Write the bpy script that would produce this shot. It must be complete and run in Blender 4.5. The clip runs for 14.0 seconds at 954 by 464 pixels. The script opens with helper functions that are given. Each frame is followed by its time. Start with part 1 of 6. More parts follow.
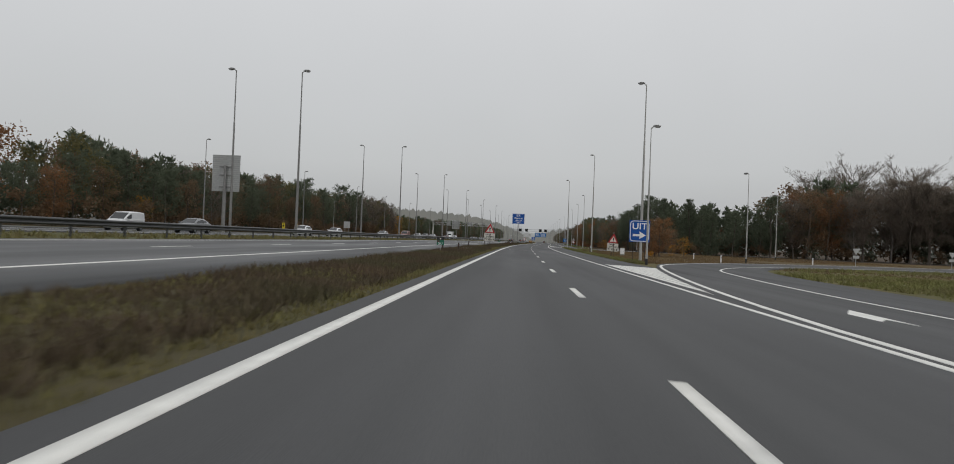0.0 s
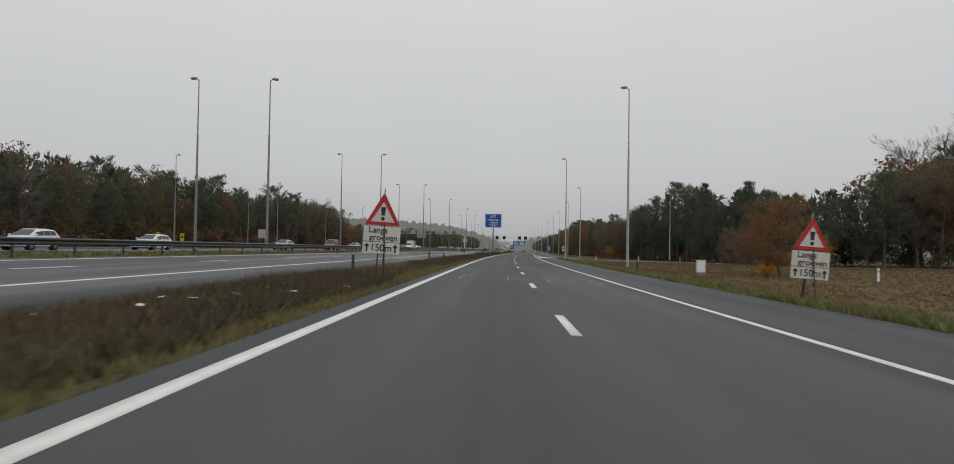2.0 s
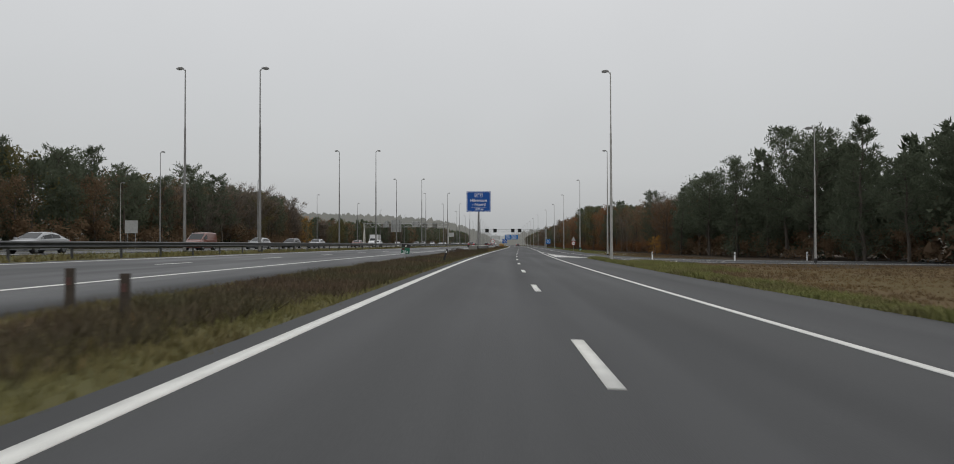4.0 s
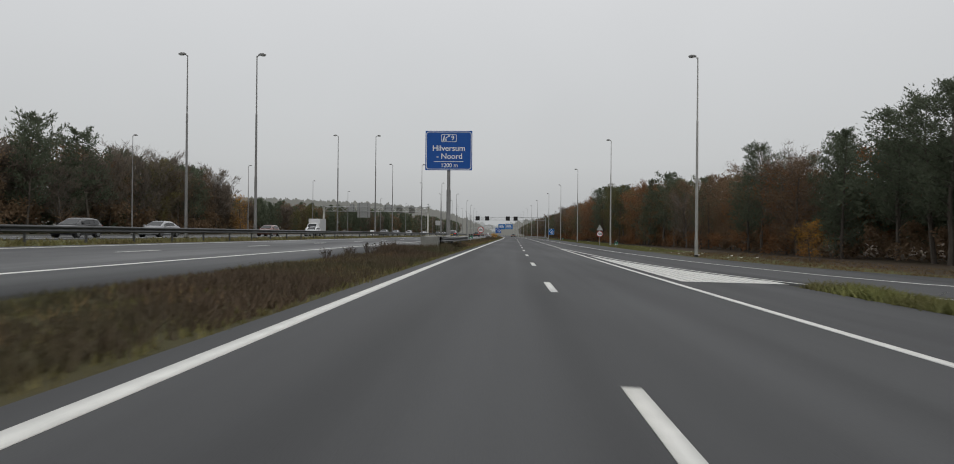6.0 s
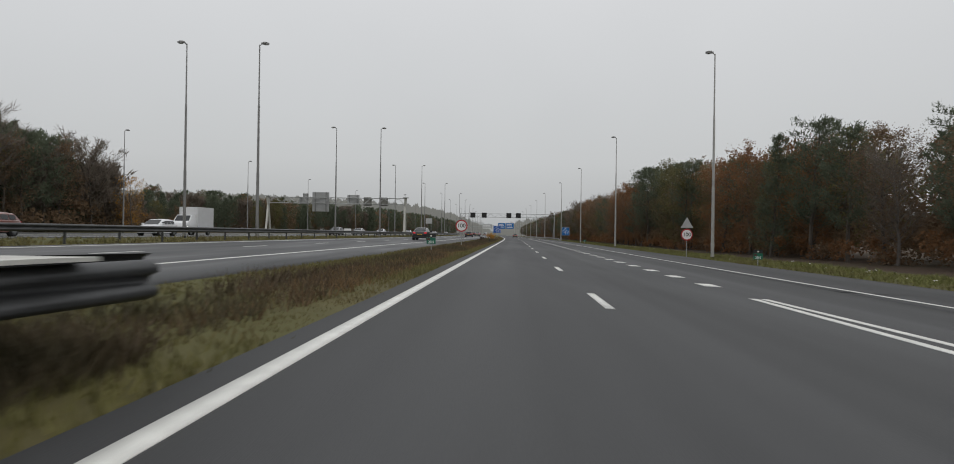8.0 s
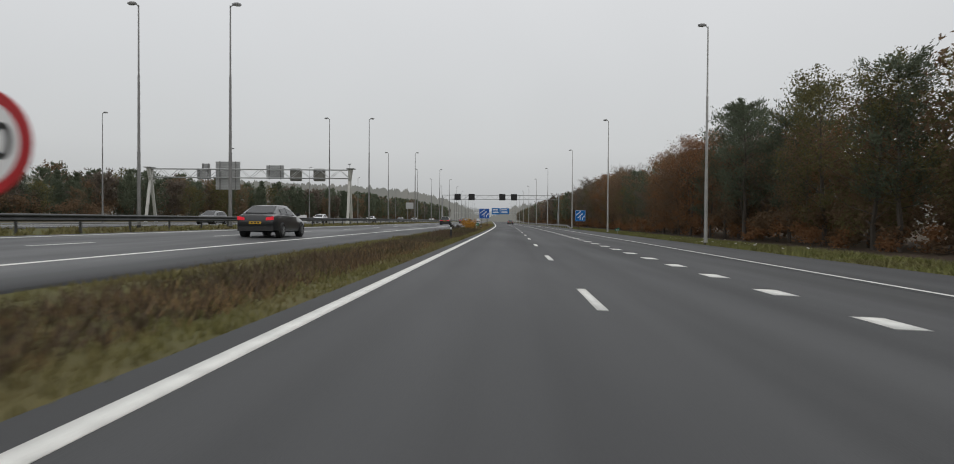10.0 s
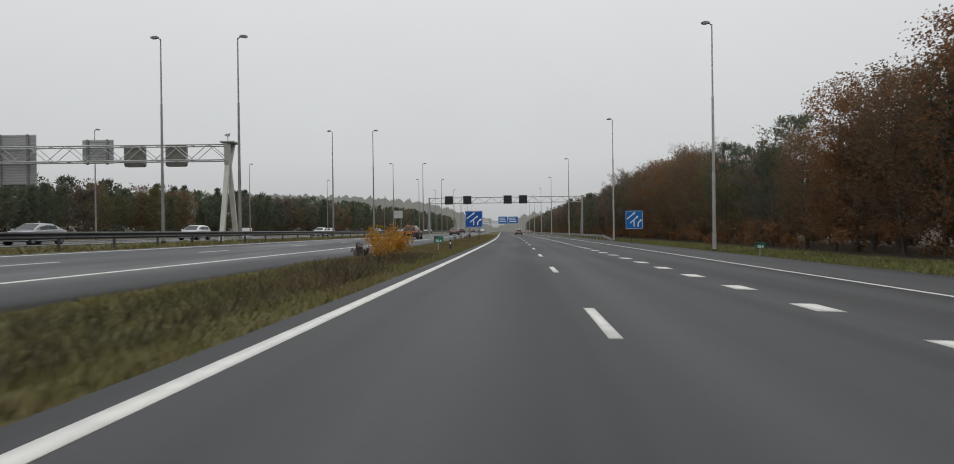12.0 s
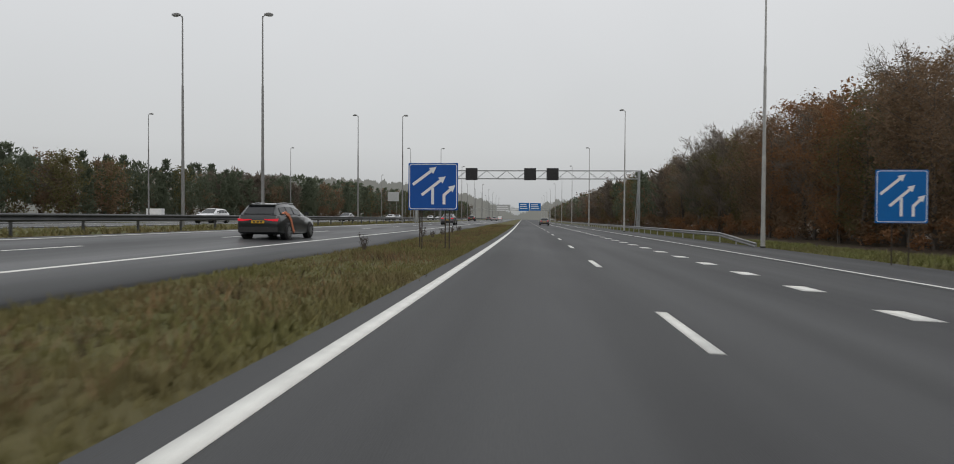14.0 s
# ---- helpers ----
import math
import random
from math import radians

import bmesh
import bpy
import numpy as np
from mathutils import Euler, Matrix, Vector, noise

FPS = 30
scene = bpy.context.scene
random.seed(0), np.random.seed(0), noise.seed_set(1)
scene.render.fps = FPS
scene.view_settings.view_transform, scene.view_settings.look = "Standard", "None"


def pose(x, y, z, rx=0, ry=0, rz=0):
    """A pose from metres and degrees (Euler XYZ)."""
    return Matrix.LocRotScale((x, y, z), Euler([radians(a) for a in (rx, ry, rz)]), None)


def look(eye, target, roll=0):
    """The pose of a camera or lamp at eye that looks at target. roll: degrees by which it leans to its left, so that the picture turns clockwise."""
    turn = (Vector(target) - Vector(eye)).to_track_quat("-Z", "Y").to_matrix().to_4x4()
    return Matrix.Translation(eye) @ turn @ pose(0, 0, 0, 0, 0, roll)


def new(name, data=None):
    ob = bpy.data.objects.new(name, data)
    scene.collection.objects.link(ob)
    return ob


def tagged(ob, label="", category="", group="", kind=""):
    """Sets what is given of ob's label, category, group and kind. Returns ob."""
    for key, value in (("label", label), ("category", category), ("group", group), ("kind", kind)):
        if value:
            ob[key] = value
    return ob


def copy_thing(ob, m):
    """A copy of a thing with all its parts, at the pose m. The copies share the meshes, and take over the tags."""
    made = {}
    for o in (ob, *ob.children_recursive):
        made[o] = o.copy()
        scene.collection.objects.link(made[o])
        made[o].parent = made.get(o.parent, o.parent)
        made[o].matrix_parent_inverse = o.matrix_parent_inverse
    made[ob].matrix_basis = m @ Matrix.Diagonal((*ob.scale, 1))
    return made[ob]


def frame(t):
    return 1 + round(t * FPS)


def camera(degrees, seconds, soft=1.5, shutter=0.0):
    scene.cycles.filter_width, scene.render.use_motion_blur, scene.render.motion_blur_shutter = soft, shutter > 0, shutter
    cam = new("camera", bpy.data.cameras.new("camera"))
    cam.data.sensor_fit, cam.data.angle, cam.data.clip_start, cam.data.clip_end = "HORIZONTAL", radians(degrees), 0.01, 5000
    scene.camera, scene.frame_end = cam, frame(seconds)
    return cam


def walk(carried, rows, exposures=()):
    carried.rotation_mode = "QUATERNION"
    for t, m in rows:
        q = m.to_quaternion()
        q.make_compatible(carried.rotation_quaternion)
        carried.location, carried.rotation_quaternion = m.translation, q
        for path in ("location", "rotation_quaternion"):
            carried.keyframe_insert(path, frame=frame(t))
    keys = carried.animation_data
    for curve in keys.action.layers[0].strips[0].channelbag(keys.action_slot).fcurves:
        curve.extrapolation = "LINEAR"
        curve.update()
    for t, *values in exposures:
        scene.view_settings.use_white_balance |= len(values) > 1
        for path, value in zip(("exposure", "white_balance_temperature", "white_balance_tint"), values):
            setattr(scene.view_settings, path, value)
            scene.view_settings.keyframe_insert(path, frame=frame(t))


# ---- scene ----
# The camera rides in a car along the left lane of a motorway's parallel carriageway.
cam = camera(68.29, 14.0, soft=0.9, shutter=0.14)
ROWS = [  # seconds, x, y, z, yaw, pitch, roll
    (0, 2.288, 0, 1.063, 2.657, 0.555, -2.233),
    (0.5, 2.611, 13.422, 1.069, 2.543, 0.775, -1.319),
    (1, 2.829, 26.831, 1.076, 2.242, 1.103, -0.848),
    (1.5, 3.126, 40.166, 1.08, 1.283, 1.297, -0.917),
    (2, 3.379, 53.411, 1.061, 0.829, 1.405, -0.876),
    (2.5, 3.63, 66.508, 1.063, 0.332, 1.231, -1.267),
    (3, 3.902, 79.515, 1.094, 0.245, 1.553, 0.031),
    (5.5, 5.986, 143.73, 1.076, -0.203, -0.031, -0.11),
    (6, 6.5, 156.641, 1.061, -0.43, 0.177, -0.525),
    (6.5, 7.028, 169.53, 1.054, -0.392, 0.105, -0.652),
    (7, 7.524, 182.286, 1.064, -0.372, 0.46, -0.308),
    (7.5, 8.075, 194.93, 1.085, -0.415, 0.173, -0.49),
    (8, 8.692, 207.469, 1.089, -0.436, 0.164, -0.807),
    (8.5, 9.455, 220.046, 1.102, -0.855, -0.326, -0.406),
    (11, 13.776, 282.558, 1.083, -0.658, -0.978, -0.355),
    (11.5, 14.574, 295.082, 1.065, -0.37, -0.74, -0.479),
    (12, 15.304, 307.371, 1.081, 0.008, -0.089, 0.744),
    (12.5, 15.921, 319.765, 1.084, 0.389, 0.374, -0.057),
    (13, 16.468, 331.947, 1.079, 0.81, 0.043, 0.095),
    (13.5, 16.988, 344.4, 1.115, 1.125, -0.28, 0.3),
    (14, 17.385, 356.3, 1.17, 1.735, -1.115, -0.32),
]
walk(cam, [(t, pose(x, y, z, 90 + pitch, roll, yaw)) for t, x, y, z, yaw, pitch, roll in ROWS],
     exposures=[(0.0, 0.0), (3.0, 0.01), (6.0, 0.05), (8.5, 0.07), (11.0, 0.17), (14.0, 0.17)])

# ---- light ----
world = bpy.data.worlds.new("overcast_sky")
scene.world = world
world.use_nodes = True
wn, wl = world.node_tree.nodes, world.node_tree.links
wn.clear()
w_out, w_bg = wn.new("ShaderNodeOutputWorld"), wn.new("ShaderNodeBackground")
w_sky = wn.new("ShaderNodeTexSky")
w_sky.sky_type = "NISHITA"
w_sky.sun_disc = False
w_sky.sun_elevation, w_sky.sun_rotation = radians(38), radians(160)
w_sky.dust_density, w_sky.air_density = 4.0, 1.5
w_co, w_sep = wn.new("ShaderNodeTexCoord"), wn.new("ShaderNodeSeparateXYZ")
w_ramp = wn.new("ShaderNodeValToRGB")
w_ramp.color_ramp.elements[0].position, w_ramp.color_ramp.elements[0].color = 0.0, (0.415, 0.428, 0.438, 1)
w_ramp.color_ramp.elements[1].position, w_ramp.color_ramp.elements[1].color = 0.34, (0.665, 0.67, 0.68, 1)
w_mid = w_ramp.color_ramp.elements.new(0.1)
w_mid.color = (0.545, 0.556, 0.566, 1)
w_top = w_ramp.color_ramp.elements.new(0.85)
w_top.color = (0.92, 0.93, 0.95, 1)
w_noise = wn.new("ShaderNodeTexNoise")
w_noise.inputs["Scale"].default_value, w_noise.inputs["Detail"].default_value = 1.7, 4.0
w_cloud = wn.new("ShaderNodeMapRange")
w_cloud.inputs["To Min"].default_value, w_cloud.inputs["To Max"].default_value = 0.89, 1.10
w_mul = wn.new("ShaderNodeVectorMath")
w_mul.operation = "MULTIPLY"
w_dim = wn.new("ShaderNodeVectorMath")
w_dim.operation = "SCALE"
w_dim.inputs["Scale"].default_value = 0.1
w_mix = wn.new("ShaderNodeMix")
w_mix.data_type = "RGBA"
w_mix.inputs["Factor"].default_value = 0.94
wl.new(w_co.outputs["Generated"], w_sep.inputs[0])
wl.new(w_sep.outputs["Z"], w_ramp.inputs[0])
wl.new(w_co.outputs["Generated"], w_noise.inputs["Vector"])
wl.new(w_noise.outputs["Fac"], w_cloud.inputs["Value"])
wl.new(w_ramp.outputs["Color"], w_mul.inputs[0])
wl.new(w_cloud.outputs["Result"], w_mul.inputs[1])
wl.new(w_sky.outputs["Color"], w_dim.inputs[0])
wl.new(w_dim.outputs["Vector"], w_mix.inputs["A"])
wl.new(w_mul.outputs["Vector"], w_mix.inputs["B"])
wl.new(w_mix.outputs["Result"], w_bg.inputs["Color"])
wl.new(w_bg.outputs[0], w_out.inputs[0])
sun = new("sun", bpy.data.lights.new("sun", "SUN"))
sun.data.energy, sun.data.angle, sun.data.color = 0.55, radians(35), (1.0, 0.97, 0.93)
sun.matrix_world = look((0, 0, 60), (-20, 40, 0))

# ---- materials ----


def mat(name, c1, c2=None, scale=6.0, rough=0.6, metal=0.0, bump=0.0, fine=60.0, island=0.0, big=None, spec=0.5, stretch=(1, 1, 1), coat=0.0, rvar=0.0, random_ob=0.0, leaf=0.0, tracks=False, cover=False):
    """A procedural surface: two tones mixed by noise at two scales, with fine relief, and a tone that varies by island or object."""
    m = bpy.data.materials.new(name)
    m.use_nodes = True
    n, l = m.node_tree.nodes, m.node_tree.links
    b = n["Principled BSDF"]
    c2 = c2 or tuple(v * 0.82 for v in c1)
    co, mp = n.new("ShaderNodeTexCoord"), n.new("ShaderNodeMapping")
    mp.inputs["Scale"].default_value = stretch
    l.new(co.outputs["Object"], mp.inputs[0])
    n1, n2 = n.new("ShaderNodeTexNoise"), n.new("ShaderNodeTexNoise")
    n1.inputs["Scale"].default_value, n1.inputs["Detail"].default_value = scale, 5.0
    n2.inputs["Scale"].default_value, n2.inputs["Detail"].default_value = fine, 3.0
    for q in (n1, n2):
        l.new(mp.outputs[0], q.inputs["Vector"])
    add = n.new("ShaderNodeMath")
    add.operation = "MULTIPLY_ADD"
    add.inputs[1].default_value, add.inputs[2].default_value = 0.45, -0.1
    l.new(n2.outputs["Fac"], add.inputs[0])
    tot = n.new("ShaderNodeMath")
    tot.operation = "ADD"
    l.new(n1.outputs["Fac"], tot.inputs[0])
    l.new(add.outputs[0], tot.inputs[1])
    src = tot
    if island:
        g, k = n.new("ShaderNodeNewGeometry"), n.new("ShaderNodeMath")
        k.operation = "MULTIPLY_ADD"
        k.inputs[1].default_value = island
        l.new(g.outputs["Random Per Island"], k.inputs[0])
        l.new(src.outputs[0], k.inputs[2])
        src = k
    if random_ob:
        g, k = n.new("ShaderNodeObjectInfo"), n.new("ShaderNodeMath")
        k.operation = "MULTIPLY_ADD"
        k.inputs[1].default_value = random_ob
        l.new(g.outputs["Random"], k.inputs[0])
        l.new(src.outputs[0], k.inputs[2])
        src = k
    mr = n.new("ShaderNodeMapRange")
    mr.inputs["From Min"].default_value, mr.inputs["From Max"].default_value = 0.38, 0.88 + island + random_ob
    l.new(src.outputs[0], mr.inputs["Value"])
    mx = n.new("ShaderNodeMix")
    mx.data_type = "RGBA"
    mx.inputs["A"].default_value, mx.inputs["B"].default_value = (*c1, 1), (*c2, 1)
    l.new(mr.outputs["Result"], mx.inputs["Factor"])
    colour = mx.outputs["Result"]
    if big:
        n3, m3, r3 = n.new("ShaderNodeTexNoise"), n.new("ShaderNodeMix"), n.new("ShaderNodeMapRange")
        n3.inputs["Scale"].default_value, n3.inputs["Detail"].default_value = big[1], 3.0
        l.new(mp.outputs[0], n3.inputs["Vector"])
        r3.inputs["From Min"].default_value, r3.inputs["From Max"].default_value = 0.42, 0.62
        l.new(n3.outputs["Fac"], r3.inputs["Value"])
        m3.data_type = "RGBA"
        m3.inputs["B"].default_value = (*big[0], 1)
        l.new(r3.outputs["Result"], m3.inputs["Factor"])
        l.new(colour, m3.inputs["A"])
        colour = m3.outputs["Result"]
    if tracks:
        # lengthwise wear from the wheels, and a seam or two
        at_, co2, n4, r4, m4 = n.new("ShaderNodeAttribute"), n.new("ShaderNodeCombineXYZ"), n.new("ShaderNodeTexNoise"), n.new("ShaderNodeMapRange"), n.new("ShaderNodeMix")
        at_.attribute_name = "across"
        sp_, far_ = n.new("ShaderNodeSeparateXYZ"), n.new("ShaderNodeMath")
        far_.operation = "MULTIPLY"
        far_.inputs[1].default_value = 0.012
        l.new(co.outputs["Object"], sp_.inputs[0])
        l.new(sp_.outputs["Y"], far_.inputs[0])
        l.new(at_.outputs["Fac"], co2.inputs["X"])
        l.new(far_.outputs[0], co2.inputs["Y"])
        l.new(co2.outputs[0], n4.inputs["Vector"])
        n4.inputs["Scale"].default_value, n4.inputs["Detail"].default_value = 0.85, 2.5
        r4.inputs["From Min"].default_value, r4.inputs["From Max"].default_value = 0.3, 0.7
        r4.inputs["To Min"].default_value, r4.inputs["To Max"].default_value = 0.78, 1.24
        l.new(n4.outputs["Fac"], r4.inputs["Value"])
        m4.data_type, m4.blend_type = "RGBA", "MULTIPLY"
        m4.inputs["Factor"].default_value = 1.0
        l.new(colour, m4.inputs["A"])
        l.new(r4.outputs["Result"], m4.inputs["B"])
        colour = m4.outputs["Result"]
    if cover:
        # what grows there: the ground's own tone, varied by the noise
        kind_, m5 = n.new("ShaderNodeAttribute"), n.new("ShaderNodeMix")
        kind_.attribute_name = "cover"
        m5.data_type, m5.blend_type = "RGBA", "MULTIPLY"
        m5.inputs["Factor"].default_value = 1.0
        l.new(colour, m5.inputs["A"])
        l.new(kind_.outputs["Color"], m5.inputs["B"])
        colour = m5.outputs["Result"]
    l.new(colour, b.inputs["Base Color"])
    if leaf:
        tr_, ms_ = n.new("ShaderNodeBsdfTranslucent"), n.new("ShaderNodeMixShader")
        ms_.inputs[0].default_value = leaf
        l.new(colour, tr_.inputs["Color"])
        l.new(b.outputs[0], ms_.inputs[1])
        l.new(tr_.outputs[0], ms_.inputs[2])
        l.new(ms_.outputs[0], n["Material Output"].inputs["Surface"])
    b.inputs["Roughness"].default_value, b.inputs["Metallic"].default_value = rough, metal
    b.inputs["Specular IOR Level"].default_value = spec
    b.inputs["Coat Weight"].default_value = coat
    if rvar:
        rr = n.new("ShaderNodeMapRange")
        rr.inputs["From Min"].default_value, rr.inputs["From Max"].default_value = 0.35, 0.65
        rr.inputs["To Min"].default_value, rr.inputs["To Max"].default_value = rough - rvar, rough + rvar
        l.new(n1.outputs["Fac"], rr.inputs["Value"])
        l.new(rr.outputs["Result"], b.inputs["Roughness"])
    if bump:
        bp = n.new("ShaderNodeBump")
        bp.inputs["Strength"].default_value, bp.inputs["Distance"].default_value = bump, 0.01
        l.new(n2.outputs["Fac"], bp.inputs["Height"])
        l.new(bp.outputs[0], b.inputs["Normal"])
    return m


def glow(name, colour, power):
    m = bpy.data.materials.new(name)
    m.use_nodes = True
    b = m.node_tree.nodes["Principled BSDF"]
    b.inputs["Base Color"].default_value = (*colour, 1)
    b.inputs["Emission Color"].default_value, b.inputs["Emission Strength"].default_value = (*colour, 1), power
    return m


ASPHALT = mat("asphalt", (0.049, 0.050, 0.052), (0.072, 0.073, 0.074), 0.35, 0.73, bump=0.3, fine=90, stretch=(1, 0.12, 1), rvar=0.08, spec=0.25, big=((0.056, 0.057, 0.059), 0.22), tracks=True)
ASPHALT_WET = mat("damp_asphalt", (0.036, 0.0375, 0.039), (0.054, 0.0555, 0.0565), 0.4, 0.5, bump=0.15, fine=90, stretch=(1, 0.1, 1), rvar=0.12, spec=0.2, tracks=True)
PAINT = mat("road_paint", (0.72, 0.72, 0.68), (0.55, 0.55, 0.52), 3.0, 0.6, bump=0.3, fine=40)
SOIL = mat("ground_cover", (0.84, 0.84, 0.84), (1.2, 1.18, 1.15), 0.8, 0.95, bump=0.5, fine=22, big=((0.95, 1.05, 0.9), 0.11), spec=0.2, cover=True)
GALV = mat("galvanised_steel", (0.40, 0.41, 0.41), (0.30, 0.31, 0.31), 2.5, 0.5, 0.75, bump=0.1, fine=30)
RAIL = mat("weathered_guardrail", (0.085, 0.088, 0.09), (0.045, 0.046, 0.047), 1.2, 0.5, 0.55, bump=0.2, fine=20)
MAST = mat("lamp_mast", (0.42, 0.42, 0.40), (0.30, 0.30, 0.29), 1.5, 0.55, 0.3, bump=0.1)
MAST_DARK = mat("dark_mast", (0.17, 0.17, 0.17), (0.25, 0.25, 0.245), 1.5, 0.55, 0.3, bump=0.1)
SIGN_BLUE = mat("sign_blue", (0.010, 0.082, 0.335), (0.009, 0.072, 0.30), 2.0, 0.5, spec=0.25)
SIGN_CYAN = mat("sign_faded_blue", (0.006, 0.125, 0.39), (0.006, 0.11, 0.34), 2.0, 0.5, spec=0.25)
SIGN_WHITE = mat("sign_white", (0.74, 0.75, 0.76), (0.66, 0.67, 0.68), 2.0, 0.4)
SIGN_DULL = mat("sign_dull_white", (0.58, 0.57, 0.53), (0.48, 0.47, 0.43), 3.0, 0.5)
SIGN_RED = mat("sign_red", (0.42, 0.018, 0.022), (0.34, 0.015, 0.02), 3.0, 0.4)
SIGN_GREEN = mat("sign_green", (0.008, 0.14, 0.085), (0.007, 0.11, 0.07), 3.0, 0.4)
SIGN_YELLOW = mat("sign_yellow", (0.62, 0.48, 0.03), (0.5, 0.38, 0.03), 3.0, 0.4)
SIGN_BACK = mat("sign_back", (0.45, 0.46, 0.46), (0.34, 0.35, 0.35), 3.0, 0.5, 0.4)
BLACK = mat("black_plastic", (0.012, 0.012, 0.013), (0.02, 0.02, 0.02), 5.0, 0.5)
CONCRETE = mat("concrete", (0.24, 0.24, 0.225), (0.16, 0.165, 0.15), 2.0, 0.85, bump=0.5, fine=25)
WOOD = mat("dark_wood_post", (0.035, 0.028, 0.022), (0.06, 0.045, 0.033), 6.0, 0.85, bump=0.5)
BARK = mat("bark", (0.055, 0.045, 0.036), (0.10, 0.085, 0.07), 4.0, 0.9, bump=0.8, fine=18, stretch=(1, 1, 0.25))
PINE = mat("pine_needles", (0.078, 0.098, 0.066), (0.150, 0.170, 0.115), 0.35, 0.8, island=0.15, random_ob=0.35, leaf=0.5, spec=0.2)
OAK = mat("rust_leaves", (0.160, 0.080, 0.043), (0.295, 0.158, 0.074), 0.35, 0.8, island=0.18, random_ob=0.5, leaf=0.5, spec=0.2)
BROWN = mat("brown_leaves", (0.135, 0.092, 0.060), (0.235, 0.160, 0.098), 0.35, 0.8, island=0.18, random_ob=0.5, leaf=0.5, spec=0.2)
GOLD = mat("yellow_leaves", (0.36, 0.165, 0.026), (0.47, 0.26, 0.045), 0.5, 0.7, island=0.3, leaf=0.5, spec=0.2)
OLIVE = mat("olive_leaves", (0.10, 0.096, 0.045), (0.19, 0.165, 0.070), 0.35, 0.8, island=0.18, random_ob=0.5, leaf=0.5, spec=0.2)
GREYTWIG = mat("fine_grey_twigs", (0.145, 0.120, 0.098), (0.21, 0.178, 0.145), 0.35, 0.85, island=0.15, random_ob=0.4, leaf=0.5, spec=0.2)
TWIG = mat("bare_twigs", (0.10, 0.088, 0.078), (0.17, 0.15, 0.135), 2.0, 0.9)
HEATH = mat("brown_heath", (0.050, 0.036, 0.023), (0.108, 0.073, 0.042), 0.35, 0.9, island=0.3, big=((0.064, 0.060, 0.026), 0.16))
GRASS = mat("verge_grass", (0.092, 0.091, 0.029), (0.190, 0.172, 0.058), 0.5, 0.85, island=0.4, big=((0.132, 0.108, 0.044), 0.25))
VERGE = mat("verge_fringe", (0.095, 0.115, 0.030), (0.20, 0.195, 0.06), 0.5, 0.85, island=0.35, big=((0.13, 0.12, 0.042), 0.3))
FIELD = mat("dead_heath_field", (0.115, 0.075, 0.032), (0.17, 0.113, 0.048), 0.3, 0.9, island=0.2, big=((0.12, 0.082, 0.042), 0.08))
DRY = mat("dry_grass", (0.15, 0.094, 0.043), (0.24, 0.158, 0.072), 0.4, 0.9, island=0.35, big=((0.115, 0.072, 0.036), 0.1))

# ---- plan: o metres to the right of the near carriageway's left line, s metres along it ----
FALL = 0.0312
KS = np.array([-87.65, -27.65, 32.35, 92.35, 152.35, 212.35, 272.35, 332.35, 392.35, 472.35])
KX = np.array([0.0, 0.0, 0.627, 1.747, 3.769, 7.079, 10.708, 14.301, 17.381, 20.391])


def spline_second(xs, ys):
    n, h = len(xs), np.diff(xs)
    a, r = np.eye(n), np.zeros(n)
    for i in range(1, n - 1):
        a[i, i - 1:i + 2] = h[i - 1], 2 * (h[i - 1] + h[i]), h[i]
        r[i] = 6 * ((ys[i + 1] - ys[i]) / h[i] - (ys[i] - ys[i - 1]) / h[i - 1])
    return np.linalg.solve(a, r)


KM = spline_second(KS, KX)


def bend(s):
    """The road's sideways bend at s."""
    s = np.asarray(s, float)
    q = np.clip(s, KS[0], KS[-1])
    k = np.clip(np.searchsorted(KS, q) - 1, 0, len(KS) - 2)
    h, t, u = KS[k + 1] - KS[k], q - KS[k], KS[k + 1] - q
    x = (KM[k] * u ** 3 + KM[k + 1] * t ** 3) / (6 * h) + (KX[k] / h - KM[k] * h / 6) * u + (KX[k + 1] / h - KM[k + 1] * h / 6) * t
    return x + np.where(s > KS[-1], (s - KS[-1]) * 0.0343, 0.0)


def level(o):
    """The road's cross fall, level beyond the far carriageway and the right verge."""
    return -FALL * np.clip(o, -17, 16)


def at(o, s, z=0.0):
    """The place o, s at height z over the road's plane."""
    return Vector((float(bend(s)) + o, s, float(level(o)) + z))


def abs_at(o, s, z):
    return Vector((float(bend(s)) + o, s, z))


# ---- mesh tools ----


def vadd(bm, vs, faces):
    w = [bm.verts.new(v) for v in vs]
    for f in faces:
        bm.faces.new([w[i] for i in f])


def box(bm, x0, x1, y0, y1, z0, z1, cut=0.0):
    """A box; cut bevels its upright edges."""
    if cut:
        p = [(x0 + cut, y0), (x1 - cut, y0), (x1, y0 + cut), (x1, y1 - cut), (x1 - cut, y1), (x0 + cut, y1), (x0, y1 - cut), (x0, y0 + cut)]
    else:
        p = [(x0, y0), (x1, y0), (x1, y1), (x0, y1)]
    prism(bm, p, z0, z1)


